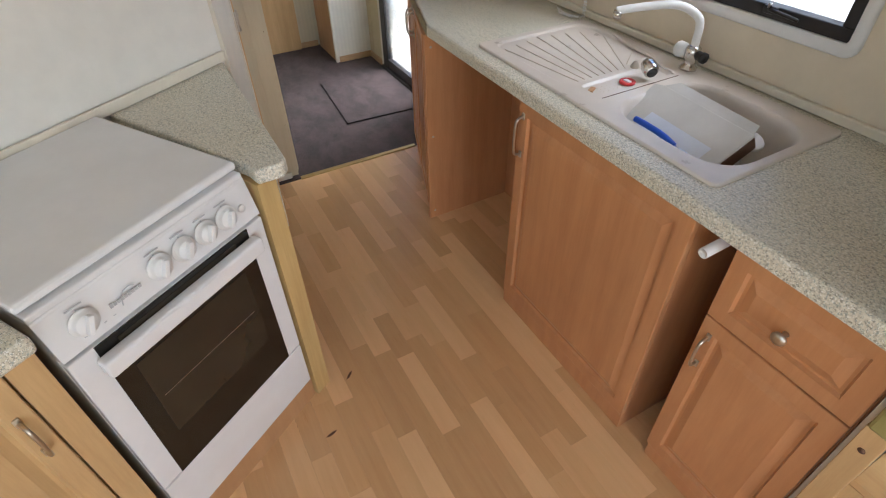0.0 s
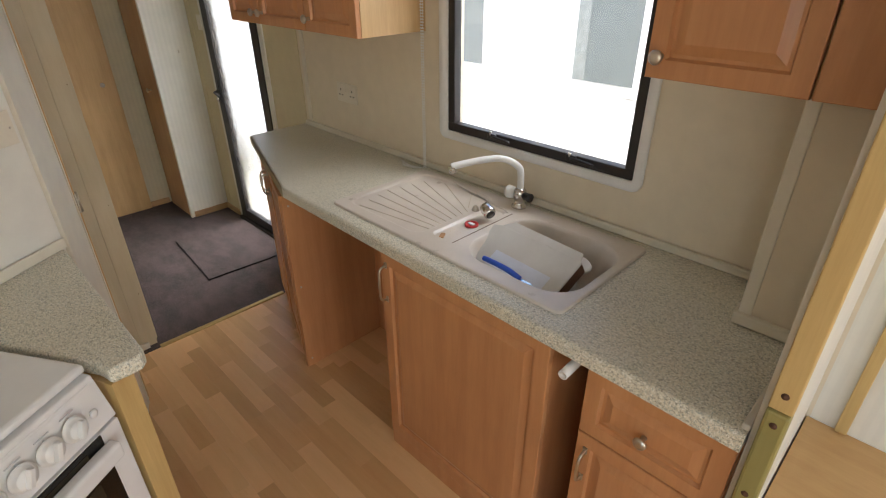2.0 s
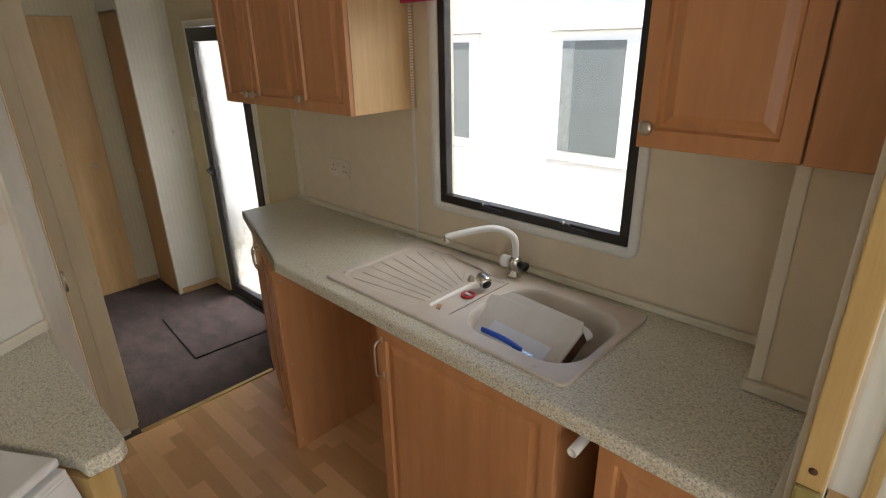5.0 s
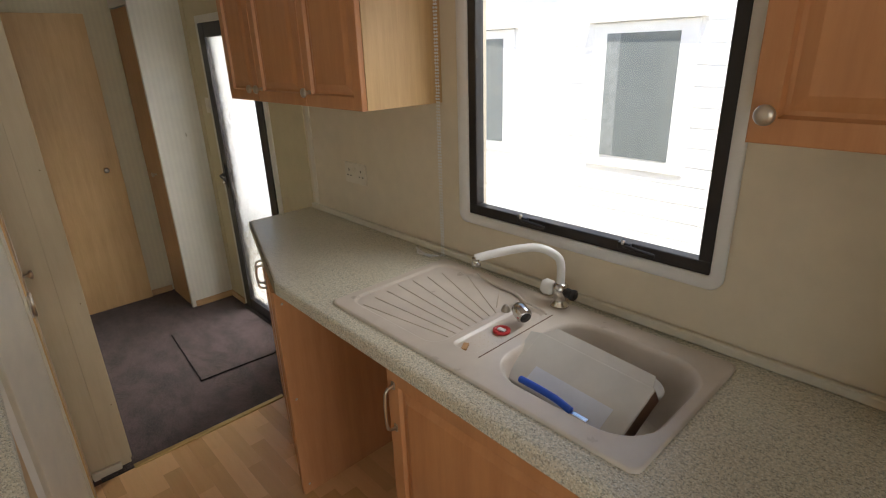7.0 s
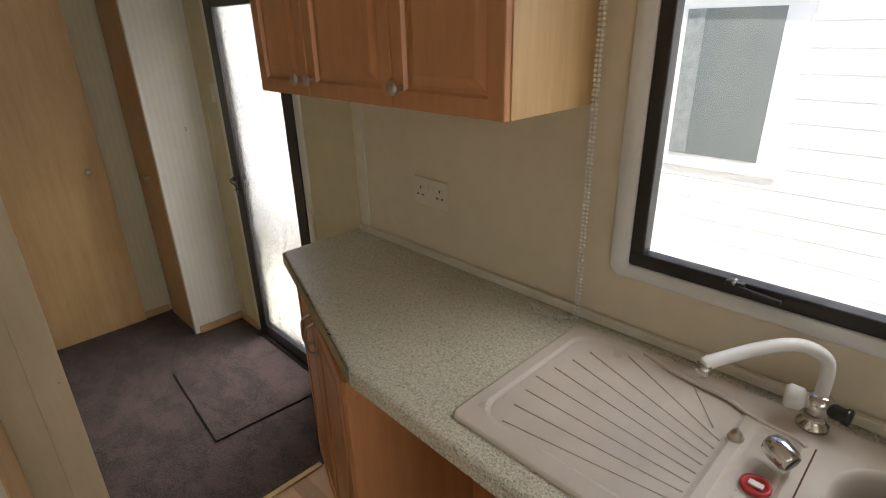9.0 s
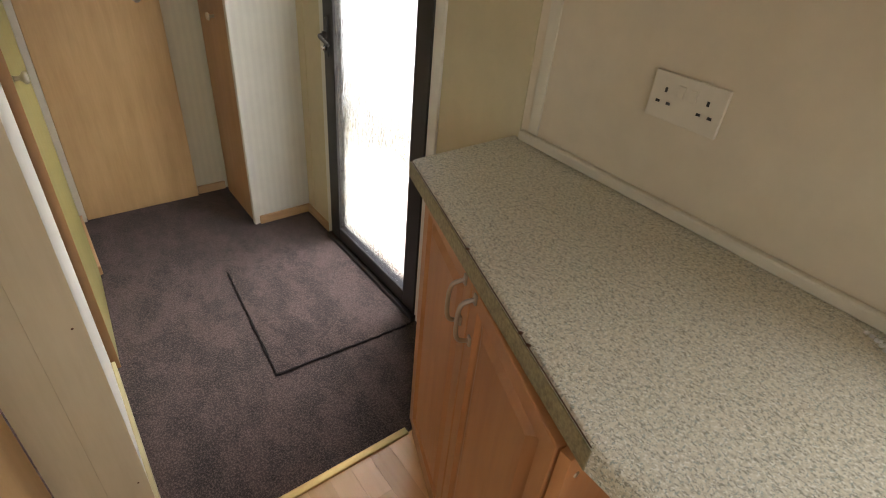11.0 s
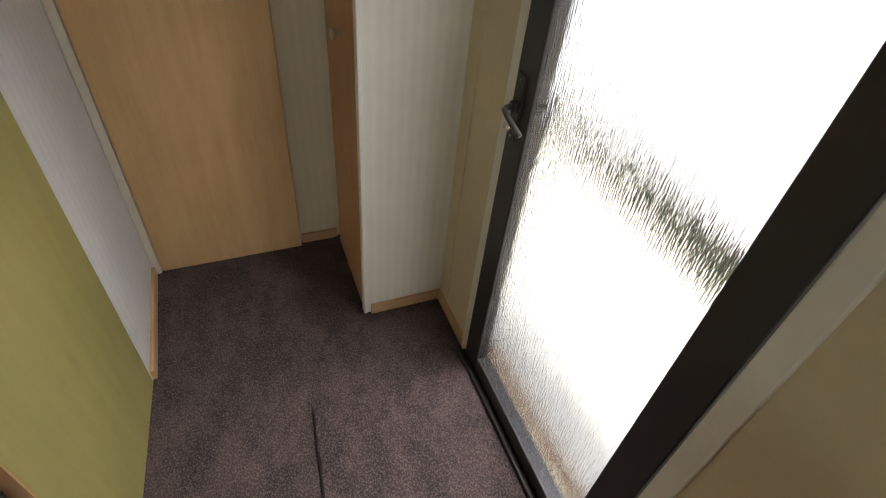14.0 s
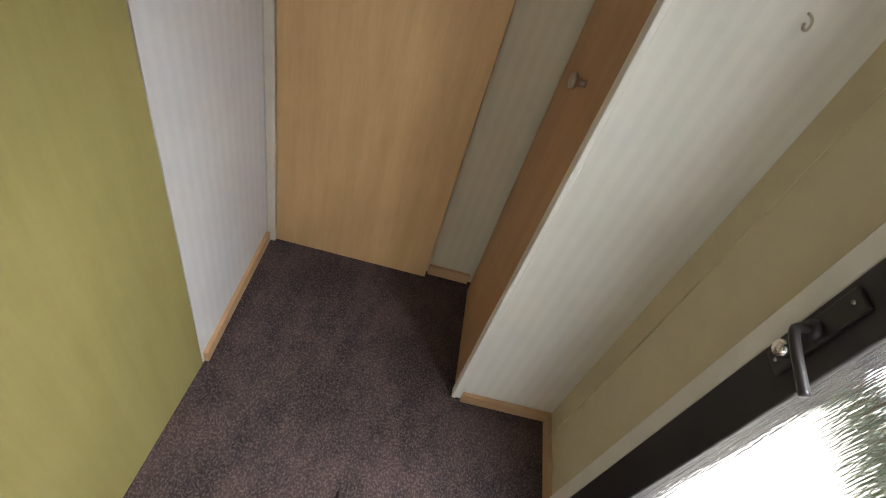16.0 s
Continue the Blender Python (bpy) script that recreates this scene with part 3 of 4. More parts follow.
win = setting("window_1", surround_mesh(), WHITE_PLASTIC, "black-framed kitchen window with a rounded white plastic surround", "window")
for b in (box(1.762, 1.80, 0.982, 1.752, 1.080, 1.112, 0.003), box(1.762, 1.80, 0.982, 1.752, 1.83, 1.86, 0.003), box(1.762, 1.80, 1.720, 1.752, 1.112, 1.83, 0.003), box(1.762, 1.80, 0.982, 1.014, 1.112, 1.83, 0.003)):
    part("frame", b, BLACK, win)
pane = part("pane", box(1.788, 1.792, 1.013, 1.721, 1.111, 1.831), GLASS, win)
pane.visible_shadow = False
for y in (1.195, 1.525):
    c = part("catch", joined(box(1.748, 1.764, y - 0.018, y + 0.018, 1.094, 1.114, 0.004), tube([(1.752, y, 1.104), (1.744, y - 0.02, 1.106), (1.746, y - 0.085, 1.100)], 0.005, 8)), BLACK, win, "black window stay")
    part("catch_pin", lathe([(0.005, 0), (0.005, 0.012)], pose(1.747, y, 1.110), 10), CHROME, c)
blind = thing("roller_blind", pose(1.735, 1.4, 1.94), "rolled-up crimson blind above the window", "blind")
part("roll", lathe([(0.022, 0), (0.022, 0.99)], pose(0, 0.51, 0, 90, 0, 0)), PINK, blind)
part("hem_bar", box(-0.03, -0.02, -0.48, 0.51, -0.150, -0.125, 0.003), PINK, blind)
part("fabric", box(-0.026, -0.024, -0.48, 0.51, -0.13, 0.0), PINK, blind)
bm = bmesh.new()
rnd = random.Random(3)
beads = [(1.730 + rnd.uniform(-0.001, 0.001), 1.850 + s, 0.912 + 0.0098 * i) for s in (0.0, 0.009) for i in range(103)]
beads += [(1.728 - 0.03 * math.sin(i / 16 * math.pi) + 0.004 * math.cos(i * 0.9), 1.868 + 0.008 * i, 0.9045) for i in range(17)] + [(1.722 - 0.012 * math.sin(i / 12 * math.pi), 1.88 + 0.008 * i, 0.9045) for i in range(13)]
me = bmesh.new()
for p in beads:
    bmesh.ops.create_icosphere(me, subdivisions=1, radius=0.0040, matrix=Matrix.Translation(p)) if len(me.verts) < 400 else None
    if len(me.verts) >= 400:
        bm = joined(bm, me)
        me = bmesh.new()
bm = joined(bm, me)
chain = tagged(part("blind_chain", bm, WHITE_PLASTIC), "white bead blind chain coiled on the worktop", "chain")


# sockets and switches
def plate(name, m, w, h, label, sockets=0, material=None):
    t = thing(name, m, label, "socket" if sockets else "switch")
    part("plate", box(-w / 2, w / 2, -0.009, 0, -h / 2, h / 2, 0.002), material or CREAM_PLASTIC, t)
    if sockets:
        for s in (-1, 1):
            for dx, dz, a, b in ((0, 0.012, 0.0025, 0.0045), (-0.011, -0.011, 0.004, 0.0025), (0.011, -0.011, 0.004, 0.0025)):
                part("pin_hole", box(s * 0.042 + dx - a, s * 0.042 + dx + a, -0.0098, -0.0088, dz - b, dz + b), BLACK, t)
            part("rocker", box(s * 0.012 - 0.007, s * 0.012 + 0.007, -0.012, -0.009, 0.005, 0.027, 0.001), material or CREAM_PLASTIC, t)
    else:
        part("rocker", box(-0.008, 0.008, -0.012, -0.009, -0.012, 0.012, 0.001), material or CREAM_PLASTIC, t)
        for s in (-1, 1):
            part("screw", lathe([(0.003, 0), (0.003, 0.001)], pose(s * w * 0.38, -0.009, 0, 90, 0, 0), 10), NICKEL, t)
    return t


plate("double_socket", pose(1.7695, 2.410, 1.118, 0, 0, -90), 0.146, 0.086, "cream double wall socket above the worktop", 2)
plate("light_switch", pose(1.7645, 3.92, 1.318, 0, 0, -90), 0.05, 0.086, "cream light switch beside the entrance door")
plate("cooker_switch", pose(bx - 0.065 * ux + 0.0005, by - 0.065 * uy - 0.0005, 1.275, 0, 0, math.degrees(ang)), 0.10, 0.09, "cream wall switch beside the cooker")


# wall cupboards
def wall_cupboard(y0, y1, z0, doors, label):
    x0 = 1.457
    t = thing("wall_cupboard", pose(x0, y0, z0), label, "cabinet", "kitchen wall cupboards")
    part("body", box(0.018, WALL_X - x0 - 0.001, 0.0, y1 - y0, 0.0, 0.60, 0.001), MAPLE, t, "pale maple carcass")
    y = y1 - y0
    for w, side in doors:
        d = part("door", panel_door(w - 0.003, 0.60, 0.018, 0.05) if side else box(0, w - 0.003, 0, 0.018, 0, 0.60, 0.002), BEECH, t, "", pose(0, y, 0, 0, 0, -90))
        y -= w
        if side:
            part("knob", round_knob(), NICKEL, d, "brushed nickel knob", pose(0.028 if side < 0 else w - 0.03, 0, 0.045))
    return t


wall_cupboard(1.876, 2.800, 1.427, ((0.262, 1), (0.345, -1), (0.317, -1)), "beech wall cupboard with three raised-panel doors")
wall_cupboard(0.549, 0.862, 1.440, ((0.313, -1),), "beech wall cupboard with a raised-panel door")
wall_cupboard(0.429, 0.547, 1.440, ((0.118, 0),), "narrow beech wall cupboard beside the bulkhead")

# ---- cooker corner ----
OA = 32.5
cook_m = pose(-0.012, 1.179, 0, 0, 0, OA)   # front left foot of the cooker; local x along the front, y to the back
cooker = thing("cooker", cook_m, "white freestanding gas cooker with lid down and dark glass oven door", "cooker")
CW, CD = 0.500, 0.54
part("body", box(0.0, CW, 0.022, CD, 0.10, 0.885, 0.003), ENAMEL, cooker)
bm = box(-0.004, CW + 0.004, 0.036, CD - 0.01, 0.899, 0.921, 0.009, 3)
part("lid", bm, ENAMEL, cooker)
part("hob_rim", box(0.0, CW, 0.024, CD, 0.880, 0.897, 0.004), ENAMEL, cooker)
fascia = part("fascia", prism([(0.004, 0.0), (0.0, 0.03), (0.10, 0.036), (0.095, 0.022)], 0.0, CW, 0.002), ENAMEL, cooker, "", pose(0, 0, 0.783) @ Matrix(((0, 0, 1, 0), (0, 1, 0, 0), (1, 0, 0, 0), (0, 0, 0, 1))))
door = part("oven_door", box(0.0, CW, 0.0, 0.02, 0.288, 0.778, 0.003), ENAMEL, cooker)
part("door_glass", box(0.052, CW - 0.052, -0.003, 0.001, 0.290, 0.777, 0.001), DARK_GLASS, door, "black oven door glass")
part("window", box(0.095, CW - 0.095, -0.0042, -0.0028, 0.42, 0.675, 0.0004), OVEN_PANE, door, "smoky see-through oven window")
part("upper_window", box(0.095, CW - 0.095, -0.0042, -0.0028, 0.74, 0.765, 0.0004), OVEN_PANE, door)
part("rack_line", box(0.11, CW - 0.11, -0.0046, -0.0041, 0.545, 0.5465), NICKEL, door)
part("door_handle", box(0.04, CW - 0.04, -0.036, -0.004, 0.712, 0.756, 0.008, 3), ENAMEL, door)
part("drawer_front", box(0.0, CW, 0.0, 0.022, 0.105, 0.283, 0.003), ENAMEL, cooker)


def dial(x, big=0.026):
    ring = part("dial", lathe([(big * 1.08, 0), (big * 1.08, 0.002), (big * 0.95, 0.0025), (big * 0.86, 0.006), (big * 0.80, 0.012), (big * 0.78, 0.014)], pose(x, 0.006, 0.833, 83, 0, 0), 24), WHITE_PLASTIC, cooker)
    part("grip", box(-0.0055, 0.0055, -0.025, -0.010, -0.019, 0.019, 0.002), WHITE_PLASTIC, ring, "", pose(x, 0.006, 0.833, -7, 25, 0))
    return ring


for x in (0.066, 0.232, 0.294, 0.354, 0.412):
    dial(x)
    part("mark", box(x - 0.016, x + 0.016, 0.011, 0.0125, 0.8675, 0.8705), GREY, cooker)
    part("mark", box(x - 0.0015, x + 0.0015, 0.009, 0.0105, 0.8605, 0.8635), GREY, cooker)
for k in range(4):
    part("mark", box(0.052 + 0.02 * k, 0.058 + 0.02 * k, 0.004, 0.0055, 0.800 + 0.004 * (k % 2), 0.806), GREY, cooker)
part("ignition_button", lathe([(0.009, 0), (0.009, 0.004), (0.006, 0.005)], pose(0.458, 0.007, 0.828, 83, 0, 0), 16), WHITE_PLASTIC, cooker)
bm = bmesh.new()
for k in range(9):
    cube(bm, 0.115 + 0.0078 * k, 0.121 + 0.0078 * k, 0.0035, 0.0055, 0.822, 0.830 if k else 0.833)
part("maker_mark", bm, GREY, cooker, "small grey maker's mark")
part("maker_swirl", tube([(0.136, 0.003, 0.812), (0.142, 0.004, 0.838), (0.162, 0.005, 0.843), (0.172, 0.005, 0.836)], 0.0012, 6), GREY, cooker)
part("plinth_rail", box(-0.03, CW + 0.01, 0.012, 0.03, 0.0, 0.098, 0.001), BEECH_EDGE, cooker, "pale beech plinth strip under the cooker")

# unit on the far side of the cooker
p_a, p_b = cook_m @ Vector((CW + 0.012, 0.01, 0)), cook_m @ Vector((CW + 0.012, CD + 0.05, 0))
unit = thing("corner_unit", pose(0, 0, 0), "pale maple end panel carrying a small corner worktop", "cabinet")
q0, q1 = cook_m @ Vector((CW + 0.014, 0.0, 0)), cook_m @ Vector((CW + 0.074, 0.0, 0))
part("front_strip", prism([(q0.x, q0.y), (q1.x, q1.y), (q1.x - 0.006, q1.y + 0.018), (q0.x - 0.010, q0.y + 0.018)], 0.0, 0.858, 0.001), PINE, unit)
part("body", prism([(q0.x - 0.008, q0.y + 0.019), (q1.x - 0.008, q1.y + 0.019), (0.490, 2.130), (p_b.x, p_b.y)], 0.0, 0.858), MAPLE, unit)
tagged(part("corner_worktop", prism([(p_a.x, p_a.y + 0.03), (0.424, 1.450), (0.488, 1.452), (0.504, 1.474), (0.500, 2.143), (p_b.x - 0.005, p_b.y + 0.075)], 0.860, TOP, 0.008, 3), WORKTOP), "small speckled laminate worktop between cooker and wall", "worktop")
strip_along("trim_cooker_wall", prism([(bx + 0.002, by - 0.004), (bx - 2.2 * ux, by - 2.2 * uy - 0.004), (bx - 2.2 * ux + 0.016 * uy, by - 2.2 * uy - 0.016 * ux), (bx + 0.01 * uy, by - 0.018 * ux)], TOP + 0.001, 0.934, 0.004), "cream upstand behind the cooker")

# unit on the near side of the cooker
unit = thing("base_unit", cook_m, "pale maple base unit with one door and a bow handle", "cabinet")
part("body", box(-0.80, -0.022, 0.02, 0.50, 0.0, 0.858), MAPLE, unit)
part("stile", box(-0.072, -0.022, 0.0, 0.0195, 0.0, 0.858, 0.001), MAPLE, unit, "pale maple stile")
d = part("door", panel_door(0.50, 0.775), MAPLE, unit, "", pose(-0.576, 0, 0.08))
part("handle", bow_handle(), NICKEL, d, "brushed nickel bow handle", pose(0.472, 0, 0.575))
tagged(part("side_worktop", box(-0.80, -0.016, -0.022, 0.52, 0.860, TOP, 0.010, 3), WORKTOP, None, "", cook_m), "speckled laminate worktop beside the cooker", "worktop")

# door between the cooker corner and the lobby
da = math.degrees(math.atan2(2.44 - 2.160, 0.613 - 0.518))
door_m = pose(0.518, 2.160, 0, 0, 0, da)
frame_2 = setting("door_frame", box(0.0, 0.306, 0.0, 0.05, 0.0, CEIL, 0.003), TRIM, "white painted door frame with a hinge", "trim", door_m)
part("frame_bead", box(0.255, 0.262, -0.004, -0.0005, 0.0, CEIL, 0.001), TRIM, frame_2)
part("hinge", joined(box(0.286, 0.305, -0.004, 0.001, 0.885, 0.955, 0.001), lathe([(0.005, 0), (0.005, 0.074)], pose(0.306, -0.005, 0.883), 10)), NICKEL, frame_2)
leaf_m = pose(0.615, 2.432, 0, 0, 0, math.degrees(math.atan2(2.80 - 2.432, 0.632 - 0.615)))
dl = math.hypot(2.80 - 2.432, 0.632 - 0.615)
d = setting("door_2", box(0.0, dl - 0.004, 0.0, 0.034, 0.006, 1.85, 0.002), PLY_DOOR, "closed flush wooden door beside the lobby", "door", leaf_m)
part("knob", round_knob(), NICKEL, d, "small nickel knob", pose(dl - 0.06, 0.0, 0.92))
setting("wall_over_door", box(0.0, dl - 0.004, 0.001, 0.034, 1.856, CEIL), PAPER_LIGHT, "cream panel over the door", "wall", leaf_m)
stub = setting("wall_stub", box(0.633, 0.778, 2.800, 2.819, 0.0, CEIL, 0.001), CREAM_VENEER, "cream veneered end of the lobby wall")
part("cover_strip", box(0.708, 0.784, 2.7955, 2.7995, 0.036, CEIL, 0.001), CREAM_VENEER, stub, "cream cover strip")
for zz in (0.30, 0.75, 1.25):
    part("nail", lathe([(0.002, 0), (0.002, 0.0008)], pose(0.766, 2.7955, zz, 90, 0, 0), 6), SHADOW_GAP, stub)
strip_along("trim_stub_foot", box(0.636, 0.74, 2.782, 2.795, 0.0, 0.035, 0.002), "cream foot block at the wall end")

# ---- lobby ----
d = setting("door_3", box(0.0, 0.488, 0.0, 0.028, 0.006, 1.85, 0.002), PLY_DOOR, "closed flush wooden bedroom door", "door", pose(0.858, 4.502, 0))
part("knob", round_knob(), NICKEL, d, "round nickel door knob", pose(0.402, 0, 0.932))
strip_along("trim_door_3_left", box(0.831, 0.856, 4.495, 4.529, 0.0, CEIL, 0.003), "cream door trim")
d = setting("door_4", box(0.0, 0.344, 0.0, 0.022, 0.006, 1.87, 0.002), BEECH_EDGE, "narrow flush wooden wardrobe door", "door", pose(1.492, 4.492, 0, 0, 0, -90))
part("knob", round_knob(), NICKEL, d, "small nickel knob", pose(0.205, 0, 0.895))
strip_along("trim_wardrobe_edge", box(1.488, 1.4995, 4.109, 4.137, 0.0, CEIL, 0.002), "cream papered edge strip of the wardrobe", STRIPE_X)
setting("wall_wardrobe_top", box(1.495, 1.76, 4.138, 4.53, 1.88, CEIL), STRIPE_Y, "cream panel over the wardrobe door")
d = setting("door_5", box(0.0, 0.548, 0.0, 0.026, 0.006, 1.86, 0.002), LIME_DOOR, "pale lime-yellow veneered cupboard door standing slightly ajar", "door", pose(0.797, 3.488, 0, 0, 0, 86.4))
part("knob", round_knob(), NICKEL, d, "small nickel knob", pose(0.035, 0, 0.948))
part("edge_strip", box(-0.004, 0.0, -0.001, 0.027, 0.006, 1.86), BEECH_EDGE, d, "brown edge strip")


def skirting(bm):
    return setting("skirting", bm, SKIRT, "wood-effect skirting board", "baseboard")


setting("skirting", box(0.775, 0.787, 2.83, 3.468, 0.004, 0.055, 0.002), OLIVE, "pale olive skirting board", "baseboard")
skirting(box(0.830, 0.842, 4.045, 4.49, 0.004, 0.045, 0.002))
skirting(box(1.352, 1.487, 4.518, 4.530, 0.004, 0.045, 0.002))
skirting(box(1.512, 1.765, 4.100, 4.112, 0.004, 0.045, 0.002))
skirting(box(1.754, 1.766, 3.886, 4.100, 0.004, 0.045, 0.002))
skirting(box(1.754, 1.766, 2.80, 3.118, 0.004, 0.045, 0.002))
strip_along("trim_lobby_corner", box(1.7625, 1.766, 4.045, 4.053, 0.045, CEIL, 0.001), "cream corner moulding", YELLOWED)

hook = thing("coat_hook", pose(1.660, 4.112, 1.148), "small metal screw hook in the wall", "hook")
part("screw_eye", tube([(0, 0, 0), (0, -0.014, 0), (0, -0.022, -0.006), (0, -0.020, -0.014), (0, -0.010, -0.016), (0, -0.006, -0.010)], 0.0018, 6), NICKEL, hook)

# entrance door
entry = setting("door_1", box(1.752, 1.80, 3.768, 3.845, 0.03, 1.765, 0.003), BLACK, "black-framed obscured glass entrance door", "door")
for b in (box(1.752, 1.80, 3.172, 3.250, 0.03, 1.765, 0.003), box(1.752, 1.80, 3.250, 3.768, 0.03, 0.092, 0.003), box(1.752, 1.80, 3.250, 3.768, 1.690, 1.765, 0.003)):
    part("frame", b, BLACK, entry)
pane = part("pane", box(1.758, 1.762, 3.248, 3.770, 0.090, 1.692), RIBBED, entry, "rippled obscured glass")
pane.visible_shadow = False
part("sill", box(1.735, 1.82, 3.16, 3.855, 0.0, 0.029, 0.003), BLACK, entry)
handle = part("handle_plate", box(1.746, 1.752, 3.799, 3.833, 0.835, 0.985, 0.003), BLACK, entry)
part("lever", tube([(1.746, 3.815, 0.915), (1.722, 3.815, 0.915), (1.714, 3.805, 0.913), (1.712, 3.729, 0.900)], 0.0064, 8), BLACK, handle)
part("lever_boss", lathe([(0.014, 0), (0.012, 0.012)], pose(1.747, 3.815, 0.915, 0, -90, 0), 14), BLACK, handle)
part("key_cylinder", lathe([(0.012, 0), (0.011, 0.014), (0.008, 0.016)], pose(1.747, 3.818, 0.868, 0, -90, 0), 14), CHROME, handle)
for zz in (0.846, 0.972):
    part("screw", lathe([(0.003, 0), (0.003, 0.0015)], pose(1.7465, 3.816, zz, 0, -90, 0), 8), CHROME, handle)
strip_along("trim_entry_far", box(1.756, 1.768, 3.847, 3.885, 0.0, 1.805, 0.003), "cream door lining", PAPER_LIGHT)
strip_along("trim_entry_near", box(1.756, 1.768, 3.128, 3.170, 0.0, 1.805, 0.003), "cream door lining", PAPER_LIGHT)
strip_along("trim_entry_top", box(1.756, 1.768, 3.17, 3.847, 1.768, 1.805, 0.003), "cream door lining", PAPER_LIGHT)

# loose square of carpet in front of the door
rnd = random.Random(8)
mx0, mx1, my0, my1 = 1.207, 1.735, 3.182, 3.805


def ragged():
    pts = []
    for (ax, ay), (cx, cy) in (((mx0 + 0.002, my0), (mx1, my0 - 0.03)), ((mx1, my0 - 0.03), (mx1, my1)), ((mx1, my1), (mx0 + 0.050, my1)), ((mx0 + 0.050, my1), (mx0 + 0.002, my0))):
        for i in range(24):
            f = i / 24
            pts.append((ax + (cx - ax) * f + rnd.uniform(-0.003, 0.003), ay + (cy - ay) * f + rnd.uniform(-0.003, 0.003)))
    return pts


piece = tagged(part("carpet_piece", prism(ragged(), 0.0042, 0.013), CARPET), "loose square of brown carpet with frayed cut edges", "carpet")
CUT = plain("dark_cut_pile", (0.014, 0.009, 0.009), 1.0)
for (ax, ay), (cx, cy) in (((mx0 - 0.002, my0 - 0.002), (mx1 - 0.03, my0 - 0.03)), ((mx0 - 0.002, my0 - 0.002), (mx0 + 0.048, my1))):
    line = [(ax + (cx - ax) * i / 30 + rnd.uniform(-0.002, 0.002), ay + (cy - ay) * i / 30 + rnd.uniform(-0.002, 0.002), 0.0075 + rnd.uniform(-0.001, 0.003)) for i in range(31)]
    part("cut_edge", tube(line, 0.0042, 6, 0), CUT, piece, "dark frayed edge")
tagged(part("threshold_strip", prism([(0.777, 2.748), (1.45, 2.748), (1.45, 2.773), (0.777, 2.773)], -0.002, 0.008, 0.003), BRASS), "worn brass threshold strip between laminate and carpet", "threshold")

# ---- outside ----
GROUND = -1.02
setting("ground", box(-400, 400, -400, 400, GROUND - 0.2, GROUND), CONCRETE, "sunlit pale gravel between the caravans", "ground")
NX = 4.0
home = thing("neighbouring_caravan", pose(NX, 0, GROUND), "white clad static caravan next door", "caravan")
bm = bmesh.new()
for k in range(24):
    z0 = 0.35 + 0.125 * k
    vs = [bm.verts.new((x, y, zz)) for y in (-4.0, 10.0) for x, zz in ((0.0, z0), (0.003, z0 + 0.125), (0.3, z0 + 0.125), (0.3, z0))]
    for q in ((0, 1, 5, 4), (1, 2, 6, 5), (3, 0, 4, 7), (2, 3, 7, 6), (0, 3, 2, 1), (4, 5, 6, 7)):
        bm.faces.new([vs[i] for i in q])
bmesh.ops.recalc_face_normals(bm, faces=list(bm.faces))
part("cladding", bm, CLADDING, home)
part("roof", prism([(-0.12, -4.1), (3.2, -4.1), (3.2, 10.1), (-0.12, 10.1)], 3.36, 3.46, 0.01), CLADDING, home)
part("side_far", box(3.0, 3.1, -4.0, 10.0, 0.35, 3.36), CLADDING, home)
# dark sheet across the open gap paints the shade under the caravan
part("underside_shade", box(0.25, 0.30, -4.0, 10.0, 0.0, 0.36), SHADOW_GAP, home, "dark sheet painted as the shade in the open underside")
for y0, y1 in ((2.088, 2.625), (3.505, 4.04), (5.9, 6.45)):
    w = part("window", box(-0.012, 0.02, y0 - 0.09, y1 + 0.09, 1.781, 2.739, 0.008), CLADDING, home)
    part("glass", box(-0.016, -0.0125, y0 + 0.02, y1 - 0.02, 1.864, 2.671), FAR_GLASS, w)
    part("curtain", box(-0.0185, -0.0165, y1 - 0.12, y1 - 0.02, 1.864, 2.671), CURTAIN, w)
    part("drip", box(-0.05, 0.02, y0 - 0.13, y1 + 0.13, 2.742, 2.766, 0.004), CLADDING, w)

rnd = random.Random(11)
blades = bmesh.new()
for k in range(6500):
    x, y, h = NX - 0.02 - abs(rnd.gauss(0, 0.07)), rnd.uniform(0.5, 9.5), rnd.uniform(0.08, 0.36)
    a, lean = rnd.uniform(0, 6.3), rnd.uniform(-0.08, 0.08)
    dx, dy = 0.008 * math.cos(a), 0.008 * math.sin(a)
    blades.faces.new([blades.verts.new(p) for p in ((x - dx, y - dy, GROUND), (x + dx, y + dy, GROUND), (x + lean, y + lean, GROUND + h))])
tagged(part("weeds", blades, HEDGE), "dark weeds along the foot of the next caravan", "weeds", "", "stuff")

# ---- small things ----
box_m = pose(1.430, 1.115, 0.895, 0, -30, -5)
bag = thing("card_box", box_m, "torn white card box lying in the sink", "box")
part("carton", box(-0.072, 0.072, -0.155, 0.152, -0.045, 0.0, 0.003), CARD, bag)
part("torn_flap", prism([(-0.065, 0.15), (0.07, 0.15), (0.062, 0.178), (0.01, 0.172), (-0.03, 0.181), (-0.06, 0.169)], -0.0035, -0.001), CARD, bag)
# dark sheet on the solid carton paints the shade inside its end
part("open_end_shade", box(-0.068, 0.068, -0.1562, -0.1552, -0.041, -0.004), SHADOW_GAP, bag, "dark sheet painted as the shade inside the open end")
part("print_panel", box(-0.066, -0.012, -0.11, 0.10, 0.0004, 0.0012), PAPER_WHITE, bag, "bluish printed panel")
